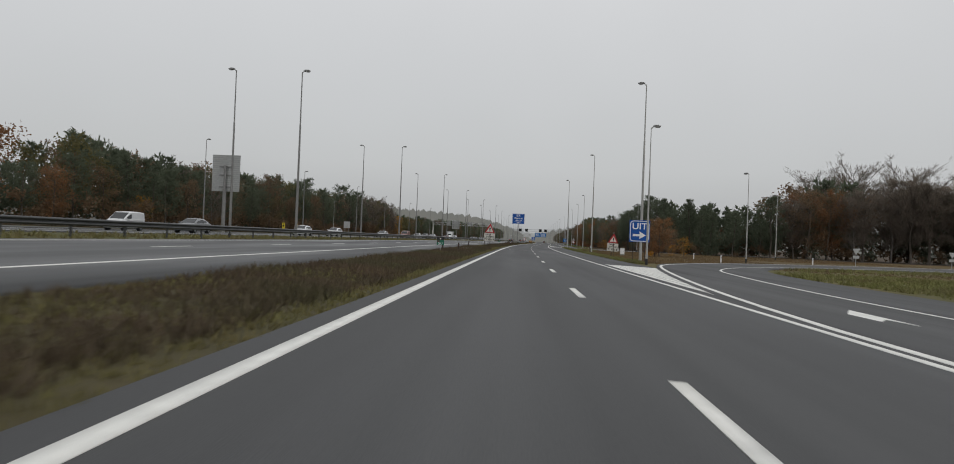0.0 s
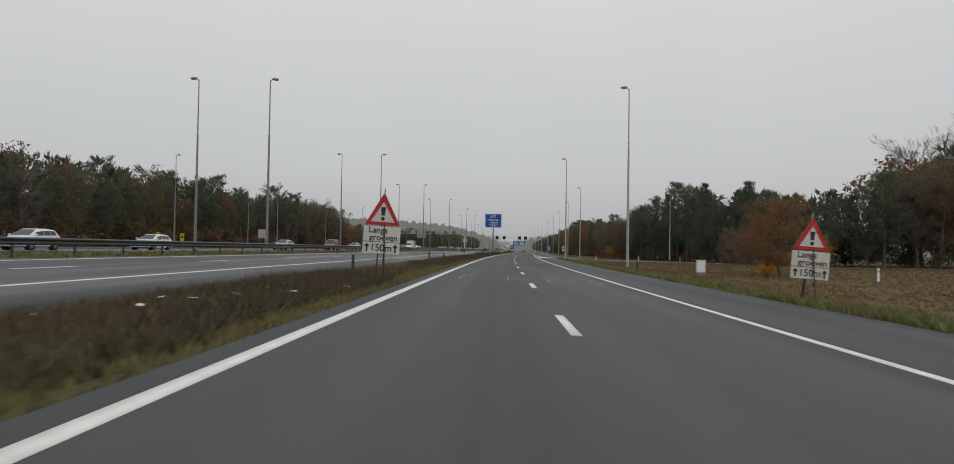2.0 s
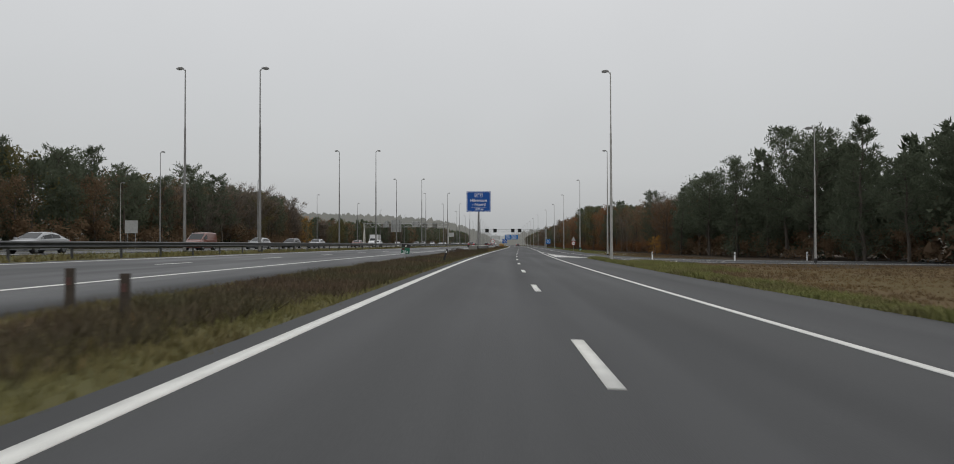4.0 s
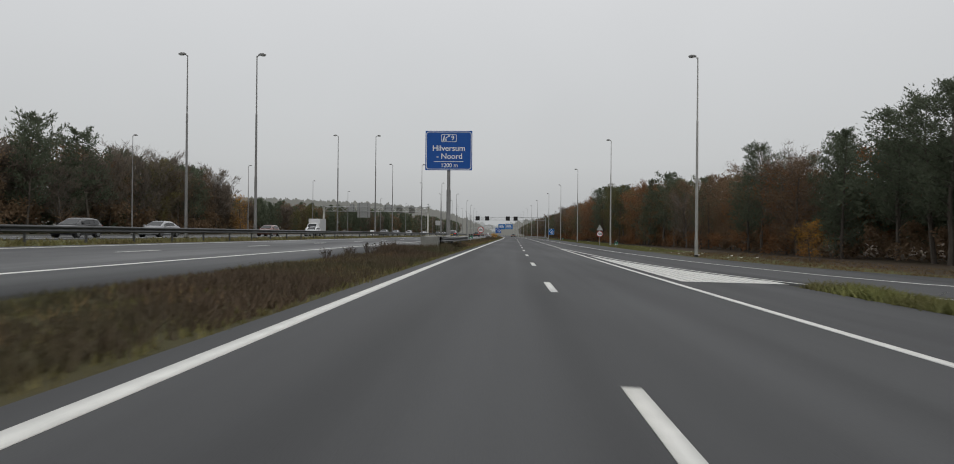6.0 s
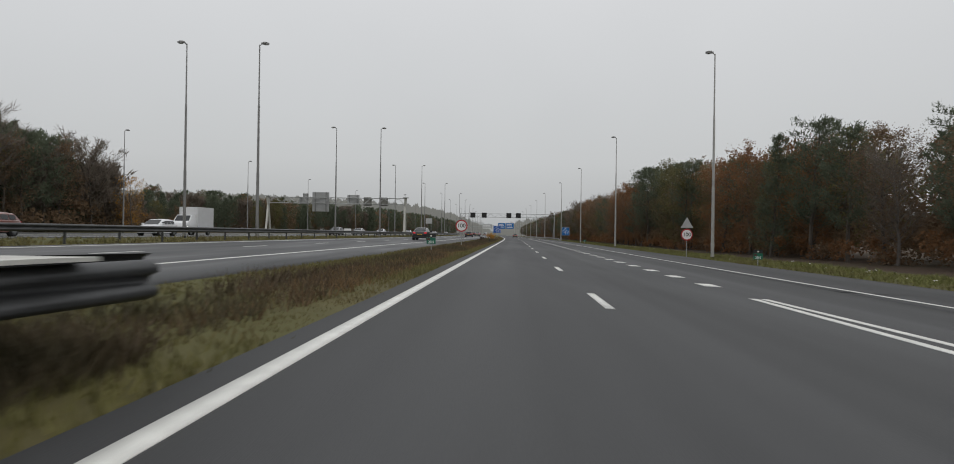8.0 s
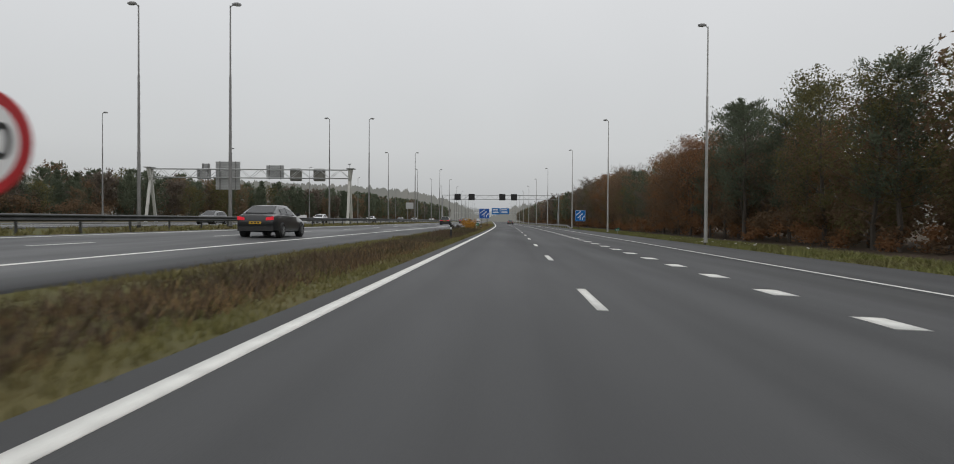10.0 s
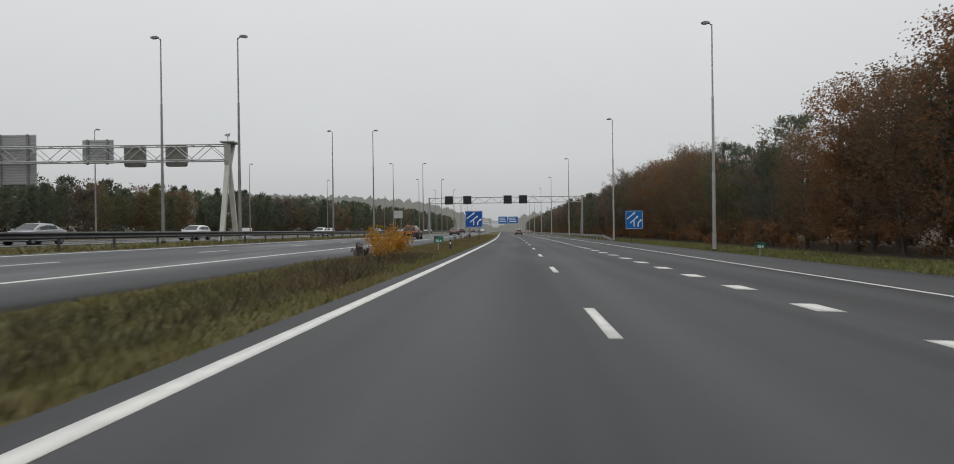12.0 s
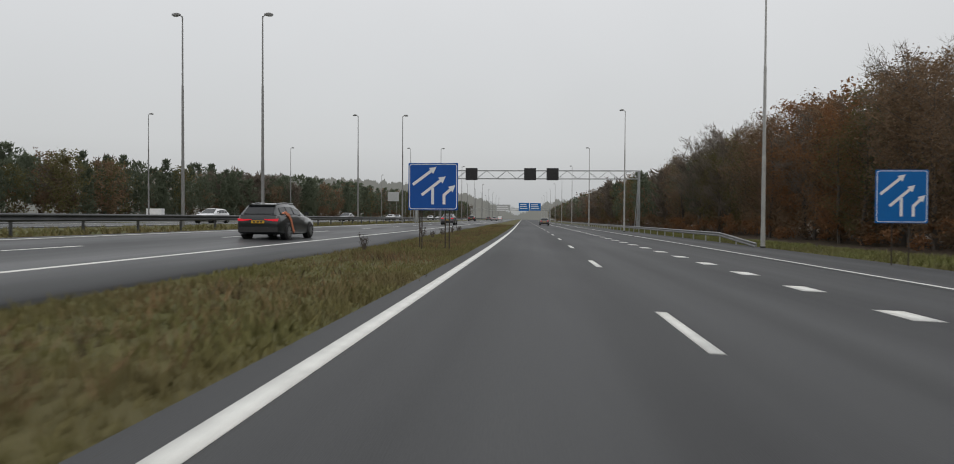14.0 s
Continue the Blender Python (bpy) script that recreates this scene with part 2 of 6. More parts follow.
def prism(bm, p, z0, z1):
    n = len(p)
    vadd(bm, [(x, y, z0) for x, y in p] + [(x, y, z1) for x, y in p],
         [tuple(range(n))[::-1], tuple(range(n, 2 * n))] + [(i, (i + 1) % n, n + (i + 1) % n, n + i) for i in range(n)])


def plate(bm, p, y0, y1):
    """A flat shape p (x, z) that faces along y, from y0 to y1 thick."""
    n = len(p)
    vadd(bm, [(x, y0, z) for x, z in p] + [(x, y1, z) for x, z in p],
         [tuple(range(n)), tuple(range(n, 2 * n))[::-1]] + [((i + 1) % n, i, n + i, n + (i + 1) % n) for i in range(n)])


def tube(bm, p0, p1, r0, r1, seg=8):
    p0, p1 = Vector(p0), Vector(p1)
    d = (p1 - p0).normalized()
    a = d.orthogonal().normalized()
    b = d.cross(a)
    vs = [p + (a * math.cos(2 * math.pi * i / seg) + b * math.sin(2 * math.pi * i / seg)) * r for p, r in ((p0, r0), (p1, r1)) for i in range(seg)]
    vadd(bm, vs, [tuple(range(seg))[::-1], tuple(range(seg, 2 * seg))] + [(i, (i + 1) % seg, seg + (i + 1) % seg, seg + i) for i in range(seg)])


def rounded(x0, x1, z0, z1, r, n=4):
    """A rectangle with round corners, as x, z pairs."""
    out = []
    for cx, cz, a in ((x1 - r, z0 + r, -90), (x1 - r, z1 - r, 0), (x0 + r, z1 - r, 90), (x0 + r, z0 + r, 180)):
        for i in range(n + 1):
            q = radians(a + 90 * i / n)
            out.append((cx + r * math.cos(q), cz + r * math.sin(q)))
    return out


def disc(r, n=28):
    return [(r * math.cos(2 * math.pi * i / n), r * math.sin(2 * math.pi * i / n)) for i in range(n)]


def shifted(p, dx, dz):
    return [(x + dx, z + dz) for x, z in p]


def finish(name, bm, material, smooth=False):
    bmesh.ops.recalc_face_normals(bm, faces=bm.faces)
    me = bpy.data.meshes.new(name)
    bm.to_mesh(me)
    bm.free()
    me.materials.append(material)
    if smooth:
        me.polygons.foreach_set("use_smooth", [True] * len(me.polygons))
    return me


def part(name, bm, material, parent, label="", smooth=False):
    ob = new(name, finish(name, bm, material, smooth))
    ob.parent = parent
    return tagged(ob, label)


def thing(name, label, category, place=(0, 0, 0), turn=0.0, group="", kind=""):
    ob = new(name)
    ob.empty_display_size = 0.3
    ob.matrix_basis = Matrix.Translation(place) @ Matrix.Rotation(radians(turn), 4, "Z")
    return tagged(ob, label, category, group, kind)


def raw_mesh(name, verts, faces, material):
    """A mesh from arrays of vertices and equal-sided faces."""
    verts, faces = np.asarray(verts, np.float32), np.asarray(faces, np.int32)
    me = bpy.data.meshes.new(name)
    k = faces.shape[1]
    me.vertices.add(len(verts))
    me.vertices.foreach_set("co", verts.ravel())
    me.loops.add(faces.size)
    me.loops.foreach_set("vertex_index", faces.ravel())
    me.polygons.add(len(faces))
    me.polygons.foreach_set("loop_start", np.arange(0, faces.size, k, dtype=np.int32))
    me.update(calc_edges=True)
    me.materials.append(material)
    return me


def smooth_chain(chain, step=3.0):
    """A finer, rounded run of the corners given, with no overshoot where they stand unevenly."""
    p = [Vector(c) for c in chain]
    d = [(b - a).length for a, b in zip(p, p[1:])]
    g = [(b - a) / q for a, b, q in zip(p, p[1:], d)]
    m = [g[0]] + [(g[i - 1] * d[i] + g[i] * d[i - 1]) / (d[i - 1] + d[i]) for i in range(1, len(d))] + [g[-1]]
    out = []
    for i, q in enumerate(d):
        n = max(1, int(q / step))
        for j in range(n):
            t = j / n
            out.append((2 * t ** 3 - 3 * t * t + 1) * p[i] + (t ** 3 - 2 * t * t + t) * q * m[i] + (3 * t * t - 2 * t ** 3) * p[i + 1] + (t ** 3 - t * t) * q * m[i + 1])
    return out + [p[-1]]


def sheet(left, right, dz, across=6, skirt=0.3, even=None):
    """A road sheet between two chains of (o, s), with sides that go down into the ground."""
    if even:
        l2, r2 = [Vector(c) for c in left], [Vector(c) for c in right]
        n = even
        pick = lambda c, t: c[min(int(t), len(c) - 2)].lerp(c[min(int(t), len(c) - 2) + 1], t - min(int(t), len(c) - 2))
        left = [pick(l2, (len(l2) - 1) * i / n) for i in range(n + 1)]
        right = [pick(r2, (len(r2) - 1) * i / n) for i in range(n + 1)]
    rows = []
    for a, b in zip(left, right):
        row = []
        for j in range(across + 1):
            o, s = a[0] + (b[0] - a[0]) * j / across, a[1] + (b[1] - a[1]) * j / across
            row.append(at(o, s, dz))
        rows.append([row[0] - Vector((0, 0, skirt))] + row + [row[-1] - Vector((0, 0, skirt))])
    w = across + 3
    verts = [v for r in rows for v in r]
    faces = [(i * w + j, i * w + j + 1, (i + 1) * w + j + 1, (i + 1) * w + j) for i in range(len(rows) - 1) for j in range(w - 1)]
    return verts, faces


def straight(o0, o1, s0, s1, step=4.0):
    n = max(1, int((s1 - s0) / step))
    ss = [s0 + (s1 - s0) * i / n for i in range(n + 1)]
    return [(o0, s) for s in ss], [(o1, s) for s in ss]


def ribbon(chain, width, dz, fine=3.0, smooth=True):
    """A painted line along a chain of (o, s)."""
    c = smooth_chain(chain, fine) if smooth else [Vector(q) for q in chain]
    left, right = [], []
    for i, p in enumerate(c):
        d = (c[min(i + 1, len(c) - 1)] - c[max(i - 1, 0)]).normalized()
        nrm = Vector((d.y, -d.x)) * width / 2
        left.append(p - nrm)
        right.append(p + nrm)
    return sheet(left, right, dz, 1, 0.006)


def setting(name, data, material, label, category="road", parent=None):
    me = raw_mesh(name, *data, material)
    if name.startswith("road"):
        co = np.array([tuple(v) for v in data[0]])
        me.attributes.new("across", "FLOAT", "POINT").data.foreach_set("value", (co[:, 0] - bend(co[:, 1])).astype(np.float32))
    ob = new(name, me)
    ob.parent = parent
    return tagged(ob, label, category, kind="structure") if parent is None else tagged(ob, label)


# ---- ground and carriageways ----
o_steps = sorted(set([-1800, -900, -450, -260, -180, -140, -110, -90] + list(range(-80, -56, 8)) + list(range(-56, -16, 3)) + [-17, -16, -15, -14]
                     + list(np.arange(-5, 0.01, 0.5)) + [3, 7, 9] + list(np.arange(10, 30, 1.0)) + list(range(30, 80, 4)) + [90, 110, 140, 180, 260, 450, 900, 1800]))
s_steps = [-300, -120, -60] + list(np.arange(-30, 480, 2.5)) + list(range(480, 900, 15)) + [1000, 1200, 1500, 2000, 2600, 3400]
verts = []
for s in s_steps:
    for o in o_steps:
        rough = 0.03 * noise.noise(Vector((o * 0.7, s * 0.35, 0))) + 0.03 * noise.noise(Vector((o * 0.17, s * 0.08, 7)))
        verts.append(at(o, s, -0.07 + rough * (1.6 if abs(o) < 100 else 0)))
w = len(o_steps)
faces = [(i * w + j, i * w + j + 1, (i + 1) * w + j + 1, (i + 1) * w + j) for i in range(len(s_steps) - 1) for j in range(w - 1)]
ground = setting("ground", (verts, faces), SOIL, "brown heath ground with patches of moss and dead grass", "ground")


def cover_tone(o, s):
    """Dead heath, moss and turf, leaf litter under the trees."""
    if -5 < o < 0:
        return (0.062, 0.053, 0.026) if s < 76 or 120 < s < 205 else (0.094, 0.083, 0.036)
    if s > 150 and o > 21 or s > 128 and o > 40 or o < -64:
        return (0.055, 0.038, 0.026)
    if o > 11 and 30 < s < 180:
        return (0.098, 0.066, 0.030) if s > 72 else (0.10, 0.085, 0.036)
    return (0.085, 0.080, 0.033)


tones = [(*cover_tone(o, s), 1.0) for s in s_steps for o in o_steps]
ground.data.attributes.new("cover", "FLOAT_COLOR", "POINT").data.foreach_set("color", np.array(tones, np.float32).ravel())

near_road = setting("road_near", sheet(*straight(-0.45, 10.6, -120, 1140), 0.0), ASPHALT, "dark grey asphalt carriageway with white painted lines")
far_road = setting("road_far", sheet(*straight(-15.0, -4.45, -120, 1140), 0.0), ASPHALT_WET, "damp grey asphalt carriageway beyond the grass strip")
opp_road = setting("road_oncoming", sheet(*straight(-38.2, -26.4, -120, 1140), 0.0, 8), ASPHALT_WET, "grey asphalt carriageway of the oncoming traffic behind guardrails")
outer_road = setting("road_outer", sheet(*straight(-55.0, -44.0, -120, 1140), 0.0), ASPHALT_WET, "grey asphalt outer carriageway of the oncoming traffic")
shoulder = setting("road_shoulder", sheet(*straight(10.55, 15.7, 226, 1140), -0.004), ASPHALT, "dark asphalt joining lane and hard shoulder")
EXIT_L = [(10.5, -60), (10.5, 40), (11.2, 47), (12.4, 53), (14.2, 60.5), (19, 70.5), (32, 82.5), (57, 94), (95, 104)]
EXIT_R = [(14.4, -60), (16.2, 8), (17.2, 25), (18.2, 40), (19.6, 50), (22, 57), (29, 66), (45, 71.5), (95, 80)]
exit_road = setting("road_exit", sheet(smooth_chain(EXIT_L), smooth_chain(EXIT_R), -0.004, 8, even=60), ASPHALT, "damp asphalt exit road curving away past a grass nose")
EXIT_SHAPE = [tuple(q) for q in smooth_chain(EXIT_L)] + [tuple(q) for q in smooth_chain(EXIT_R)][::-1]
JOIN_L = [(10.5, 228), (10.5, 182), (11.8, 175.5), (15, 169), (20, 163.5), (30, 158), (60, 152)]
JOIN_R = [(15.7, 228), (16.6, 204), (17.8, 194), (20, 184), (24, 176.5), (33, 169.5), (60, 163)]
JOIN_SHAPE = [tuple(q) for q in smooth_chain(JOIN_L)] + [tuple(q) for q in smooth_chain(JOIN_R)][::-1]
join_road = setting("road_joining", sheet(smooth_chain(JOIN_L), smooth_chain(JOIN_R), -0.004, 6, even=50), ASPHALT, "asphalt slip road that joins the carriageway")

DZ = 0.006


def lines(parent, name, chains, width, label="white painted line"):
    for c in chains:
        setting(name, ribbon(c, width, DZ), PAINT, label, parent=parent)


lines(near_road, "edge_line", [[(0, -120), (0, 200), (0, 600), (0, 1140)]], 0.2, "white painted edge line")
lines(near_road, "edge_line", [[(7.05, 6), (7.05, 100), (7.05, 222.5)]], 0.17, "white painted edge line")
lines(near_road, "edge_line", [[(7.3, 222.5), (7.75, 208), (8.1, 200.5), (8.4, 195), (8.8, 191.2), (9.2, 188), (9.6, 185.6), (10.3, 181.9), (12.1, 175.8), (15.3, 169.8), (20.3, 164.3), (30, 159), (58, 153.5)]], 0.16, "white line of the joining road")
lines(near_road, "edge_line", [[(11.1, 1140), (11.1, 600), (11.1, 300), (11.15, 240), (11.5, 218), (12.2, 206), (12.9, 197), (14.4, 189), (16.6, 180.5), (19.6, 175), (24, 171), (33, 166.5), (58, 160.5)]], 0.16, "white line of the hard shoulder")
lines(exit_road, "edge_line", [[(7.36, 6.5), (7.45, 12), (8.0, 20), (9.2, 31), (10.2, 38.5), (11.7, 48), (12.9, 54), (14.6, 59.6), (19.5, 69.3), (32.5, 81.2), (57, 92.5), (92, 101.5)]], 0.2, "white painted line round the grass nose")
lines(exit_road, "edge_line", [[(12.25, -60), (12.26, 16), (12.45, 22), (12.95, 28.5), (14.4, 40), (16.2, 50), (18.4, 56), (27.7, 67), (41, 74), (57, 78), (92, 84)]], 0.17, "white painted line of the exit road")
lines(far_road, "edge_line", [[(-7.1, -120), (-7.1, 200), (-7.1, 1140)]], 0.17)
lines(far_road, "edge_line", [[(-14.2, -120), (-14.2, 200), (-14.2, 1140)]], 0.17)
lines(opp_road, "edge_line", [[(-27.2, -120), (-27.2, 200), (-27.2, 1140)], [(-37.4, -120), (-37.4, 200), (-37.4, 1140)]], 0.17)


def dash_data(o0, o1, s0, s1, skew=0.0):
    a, b = at(o0, 0), at(o1, 0)
    z0, z1 = a.z + DZ, b.z + DZ
    v = [(o0, s0 + skew, z0), (o1, s0, z1), (o1, s1, z1), (o0, s1 + skew, z0)]
    return [Vector(q) for q in v] + [Vector((x, y, z - 0.006)) for x, y, z in v], [(0, 1, 2, 3), (0, 1, 5, 4), (1, 2, 6, 5), (2, 3, 7, 6), (3, 0, 4, 7)]


def dashes(parent, name, o0, o1, length, starts):
    me = raw_mesh(name, *dash_data(o0, o1, 0, length), PAINT)
    for s in starts:
        ob = new(name, me)
        lean = math.atan2(float(bend(s + length)) - float(bend(s)), length)
        ob.matrix_basis = Matrix.Translation((float(bend(s)), s, 0)) @ Matrix.Rotation(-lean, 4, "Z")
        ob.parent = parent


dashes(near_road, "lane_dash", 3.42, 3.58, 3.0, [3.2 + 12 * k for k in range(-1, 75)])
dashes(far_road, "lane_dash", -10.85, -10.7, 3.0, [0.0 + 12 * k for k in range(0, 70)])
dashes(near_road, "block_marking", 7.0, 7.45, 1.15, [226.55 + 4 * k for k in range(0, 100)])

# hatching on the two gores: long bars side by side, cut along the line that bounds them


def gore_bars(parent, edge, first, far, ahead):
    """Bars from the gore's square end (s = far) to the bounding line; ahead: which way they taper."""
    pts = [(p.x, p.y) for p in smooth_chain(edge, 0.25)]
    cut = lambda o: min((abs(q - 0.42 - o), s) for q, s in pts)[1]
    for k in range(12):
        o0, o1 = first + 0.335 * k, first + 0.335 * k + 0.288
        s0, s1 = cut(o0), cut(o1)
        end = far + 0.07 * k * ahead
        if (s1 - end) * ahead < 0.5:
            break
        left = [(o0, end + (s0 - end) * t / 5) for t in range(6)]
        right = [(o1, end + (s1 - end) * t / 5) for t in range(6)]
        setting("gore_bar", sheet(left, right, DZ, 1, 0.006), PAINT, "", parent=parent)


gore_bars(exit_road, [(7.7, 17), (8.1, 21), (9.2, 31), (10.2, 38.5), (11.7, 48)], 7.55, 44.6, -1)
gore_bars(join_road, [(8.1, 200.5), (8.4, 195), (8.8, 191.2), (9.2, 188), (9.6, 185.6), (10.3, 181.9), (12.1, 175.8)], 7.5, 176.6, 1)
# exit arrow
bm = bmesh.new()
prism(bm, [(float(bend(s)) + o, s) for o, s in [(8.95, 8.6), (9.1, 8.6), (9.42, 14.5), (9.86, 15.2), (9.95, 14.1), (10.06, 17.3), (9.2, 15.5)]], -0.34, -0.296)
part("exit_arrow", bm, PAINT, exit_road, "white painted arrow")

# ---- guardrails ----


def beam_profile(lip):
    """The W shape of a guardrail beam, as (depth, height) pairs."""
    return [(0.0, 0.155), (0.012, 0.15), (0.075, 0.115), (0.08, 0.06), (0.015, 0.03), (0.0, 0.0), (0.015, -0.03), (0.08, -0.06), (0.075, -0.115), (0.012, -0.15), (0.0, -0.155)]


def rail_beam(o, side, runs):
    """A beam along the road; runs: (s, height of its middle over the road's plane)."""
    prof = beam_profile(0)
    verts, n = [], len(prof)
    for s, h in runs:
        c = at(o, s, h)
        verts += [(c.x + side * d, c.y, c.z + z) for d, z in prof] + [(c.x + side * (d - 0.006), c.y, c.z + z) for d, z in reversed(prof)]
    m = 2 * n
    faces = [(i * m + j, i * m + (j + 1) % m, (i + 1) * m + (j + 1) % m, (i + 1) * m + j) for i in range(len(runs) - 1) for j in range(m)]
    return verts, faces


def guardrail(label, o, side, s0, s1, posts, dip=False, material=None, step=4.0):
    """A steel barrier: beams of four metres, each with its post."""
    rail = thing("guardrail", label, "guardrail", at(o, s0), kind="structure")
    n = int((s1 - s0) / step)
    post_mesh = None
    for i in range(n):
        a, b = s0 + i * step, s0 + (i + 1) * step + 0.12
        ha = hb = 0.6
        if dip and i < 2:
            ha, hb = (0.12, 0.36) if i == 0 else (0.36, 0.6)
        if i % 3 == 0 or dip and i < 3:
            e = (i + 3) * step + s0 + 0.12 if not (dip and i < 3) else b
            pts = [(a, ha), (min(e, s1), hb)] if dip and i < 3 else [(a + (e - a) * q / 3, 0.6) for q in range(4)]
            me = raw_mesh("beam", *rail_beam(o, side, pts), material or RAIL)
            ob = new("beam", me)
            ob.parent, ob.matrix_parent_inverse = rail, rail.matrix_basis.inverted()
        if a < posts:
            if post_mesh is None:
                bm = bmesh.new()
                box(bm, -0.05, 0.05, -0.03, 0.03, -0.25, 0.72)
                box(bm, 0.0, 0.09 * side, -0.05, 0.05, 0.5, 0.7)
                post_mesh = finish("post", bm, GALV if material else RAIL)
            ob = new("post", post_mesh)
            ob.matrix_basis = Matrix.Translation(at(o - 0.1 * side, a + 0.4)) 
            ob.parent, ob.matrix_parent_inverse = rail, rail.matrix_basis.inverted()
            if dip and i < 2:
                ob.scale.z = 0.35 + 0.3 * i
    return rail


guardrail("long weathered grey steel guardrail beside the far carriageway", -16.4, 1, -40, 900, 480)
guardrail("weathered steel guardrail facing the oncoming carriageway", -22.6, -1, -40, 900, 0)
guardrail("grey galvanised steel guardrail with a lowered end on the verge", 15.2, -1, 399, 640, 560, dip=True, material=MAST_DARK)

# ---- lamp posts ----


def lamp_post(height, dark=False, arm=0.32, label="", head=0.58):
    """A tapered mast with a bracket and a flat lantern; the lantern points along +x."""
    ob = thing("street_lamp", label, "street lamp", group="motorway lamp posts")
    bm = bmesh.new()
    k = height / 15.5
    for z0, z1, r0, r1 in ((-0.3, 1.2 * k, 0.138 * k, 0.134 * k), (1.2 * k, 5.2 * k, 0.122 * k, 0.114 * k), (5.2 * k, 5.32 * k, 0.114 * k, 0.1 * k), (5.32 * k, 10.5 * k, 0.1 * k, 0.08 * k), (10.5 * k, 10.6 * k, 0.08 * k, 0.062 * k), (10.6 * k, height - 0.05, 0.062 * k, 0.045 * k)):
        tube(bm, (0, 0, z0), (0, 0, z1), r0, r1, 10)
    m = MAST_DARK if dark else MAST
    mast = part("mast", bm, m, ob, smooth=False)
    bm = bmesh.new()
    box(bm, -0.09 * k, -0.07 * k, -0.05, 0.05, 0.6, 1.1)
    part("service_door", bm, m, mast)
    bm = bmesh.new()
    tube(bm, (0, 0, -0.1), (0, 0, 0.42 if height < 12 else 0.1), 0.145 * k + 0.006, 0.142 * k + 0.006, 10)
    part("foot_sleeve", bm, BLACK, mast, "black foot sleeve")
    bm = bmesh.new()
    tube(bm, (0, 0, height - 0.15), (arm * 0.5, 0, height + 0.02), 0.04, 0.035)
    tube(bm, (arm * 0.5, 0, height + 0.02), (arm, 0, height + 0.05), 0.035, 0.035)
    part("bracket", bm, m, ob)
    bm = bmesh.new()
    x0, x1 = arm * 0.45, arm * 0.45 + head
    prism(bm, [(x0, -0.1), (x0 + 0.2, -0.17), (x1 - 0.1, -0.16), (x1, -0.08), (x1, 0.08), (x1 - 0.1, 0.16), (x0 + 0.2, 0.17), (x0, 0.1)], height + 0.0, height + 0.1)
    prism(bm, [(x0 + 0.1, -0.07), (x1 - 0.15, -0.1), (x1 - 0.15, 0.1), (x0 + 0.1, 0.07)], height + 0.1, height + 0.16)
    lantern = part("lantern", bm, MAST_DARK, ob, "grey lantern head")
    bm = bmesh.new()
    prism(bm, [(x0 + 0.2, -0.13), (x1 - 0.08, -0.12), (x1 - 0.08, 0.12), (x0 + 0.2, 0.13)], height - 0.05, height + 0.01)
    part("glass", bm, SIGN_BACK, lantern, "unlit glass cover")
    return ob


tall = lamp_post(15.7, label="tall tapered grey steel motorway lamp post, unlit")
tall_dark = lamp_post(15.1, dark=True, label="tall dark grey steel motorway lamp post, unlit")
low = lamp_post(10.6, label="grey steel slip road lamp post, unlit")
placed = {}


def put(ob, place, turn=0.0):
    """Stands a thing at a place, the first time itself and then copies of it."""
    m = Matrix.Translation(place) @ Matrix.Rotation(radians(turn), 4, "Z")
    if ob.name in placed:
        return copy_thing(ob, m)
    placed[ob.name] = True
    ob.matrix_basis = m
    return ob


more = [448.5 + 48.7 * k for k in range(1, 9)]
for o, s in [(12.72, 62.6), (13.2, 114.6), (11.3, 163.4), (17.17, 212.0), (17.12, 261.2), (16.4, 308.2), (16.1, 356.0), (15.3, 398.1), (14.2, 448.4)] + [(14.2, s) for s in more]:
    put(tall, at(o, s, 0.0), 180)
for oa, ob_, s in [(-24.4, -18.2, 14), (-24.3, -18.2, 62.9), (-24.5, -18.2, 114.5), (-23.9, -17.7, 163.2), (-24.25, -18.55, 214.7), (-23.75, -18.1, 262.3), (-23.1, -16.9, 305.8), (-23.7, -18.0, 359.4), (-22.45, -16.85, 404.6), (-21.5, -15.4, 452.0)] + [(-21.5, -15.4, s) for s in more]:
    sunk = -0.55 if s > 400 else 0.0
    put(tall_dark, at(ob_, s, sunk), 0)
    put(tall_dark, at(oa, s, sunk), 180)
for o, s in [(-50.3, 64.0), (-50.3, 113.1), (-52.0, 167.0), (-52.5, 215.3), (-55.5, 264.2), (-55.8, 311.6), (-54.0, 355.5), (-55.0, 404.1), (-52.0, 454.7), (-47.5, 502.4)] + [(-47, s) for s in more[2:]]:
    put(tall_dark, at(o, s, 0.0), 0)
for o, s, r in [(11.9, 54.8, 0), (29.0, 85.5, 120), (43.8, 118.5, 150), (26.9, 160.5, 180), (-60.6, 218.6, 0)]:
    put(low, at(o, s, 0.0), r)

# ---- signs ----


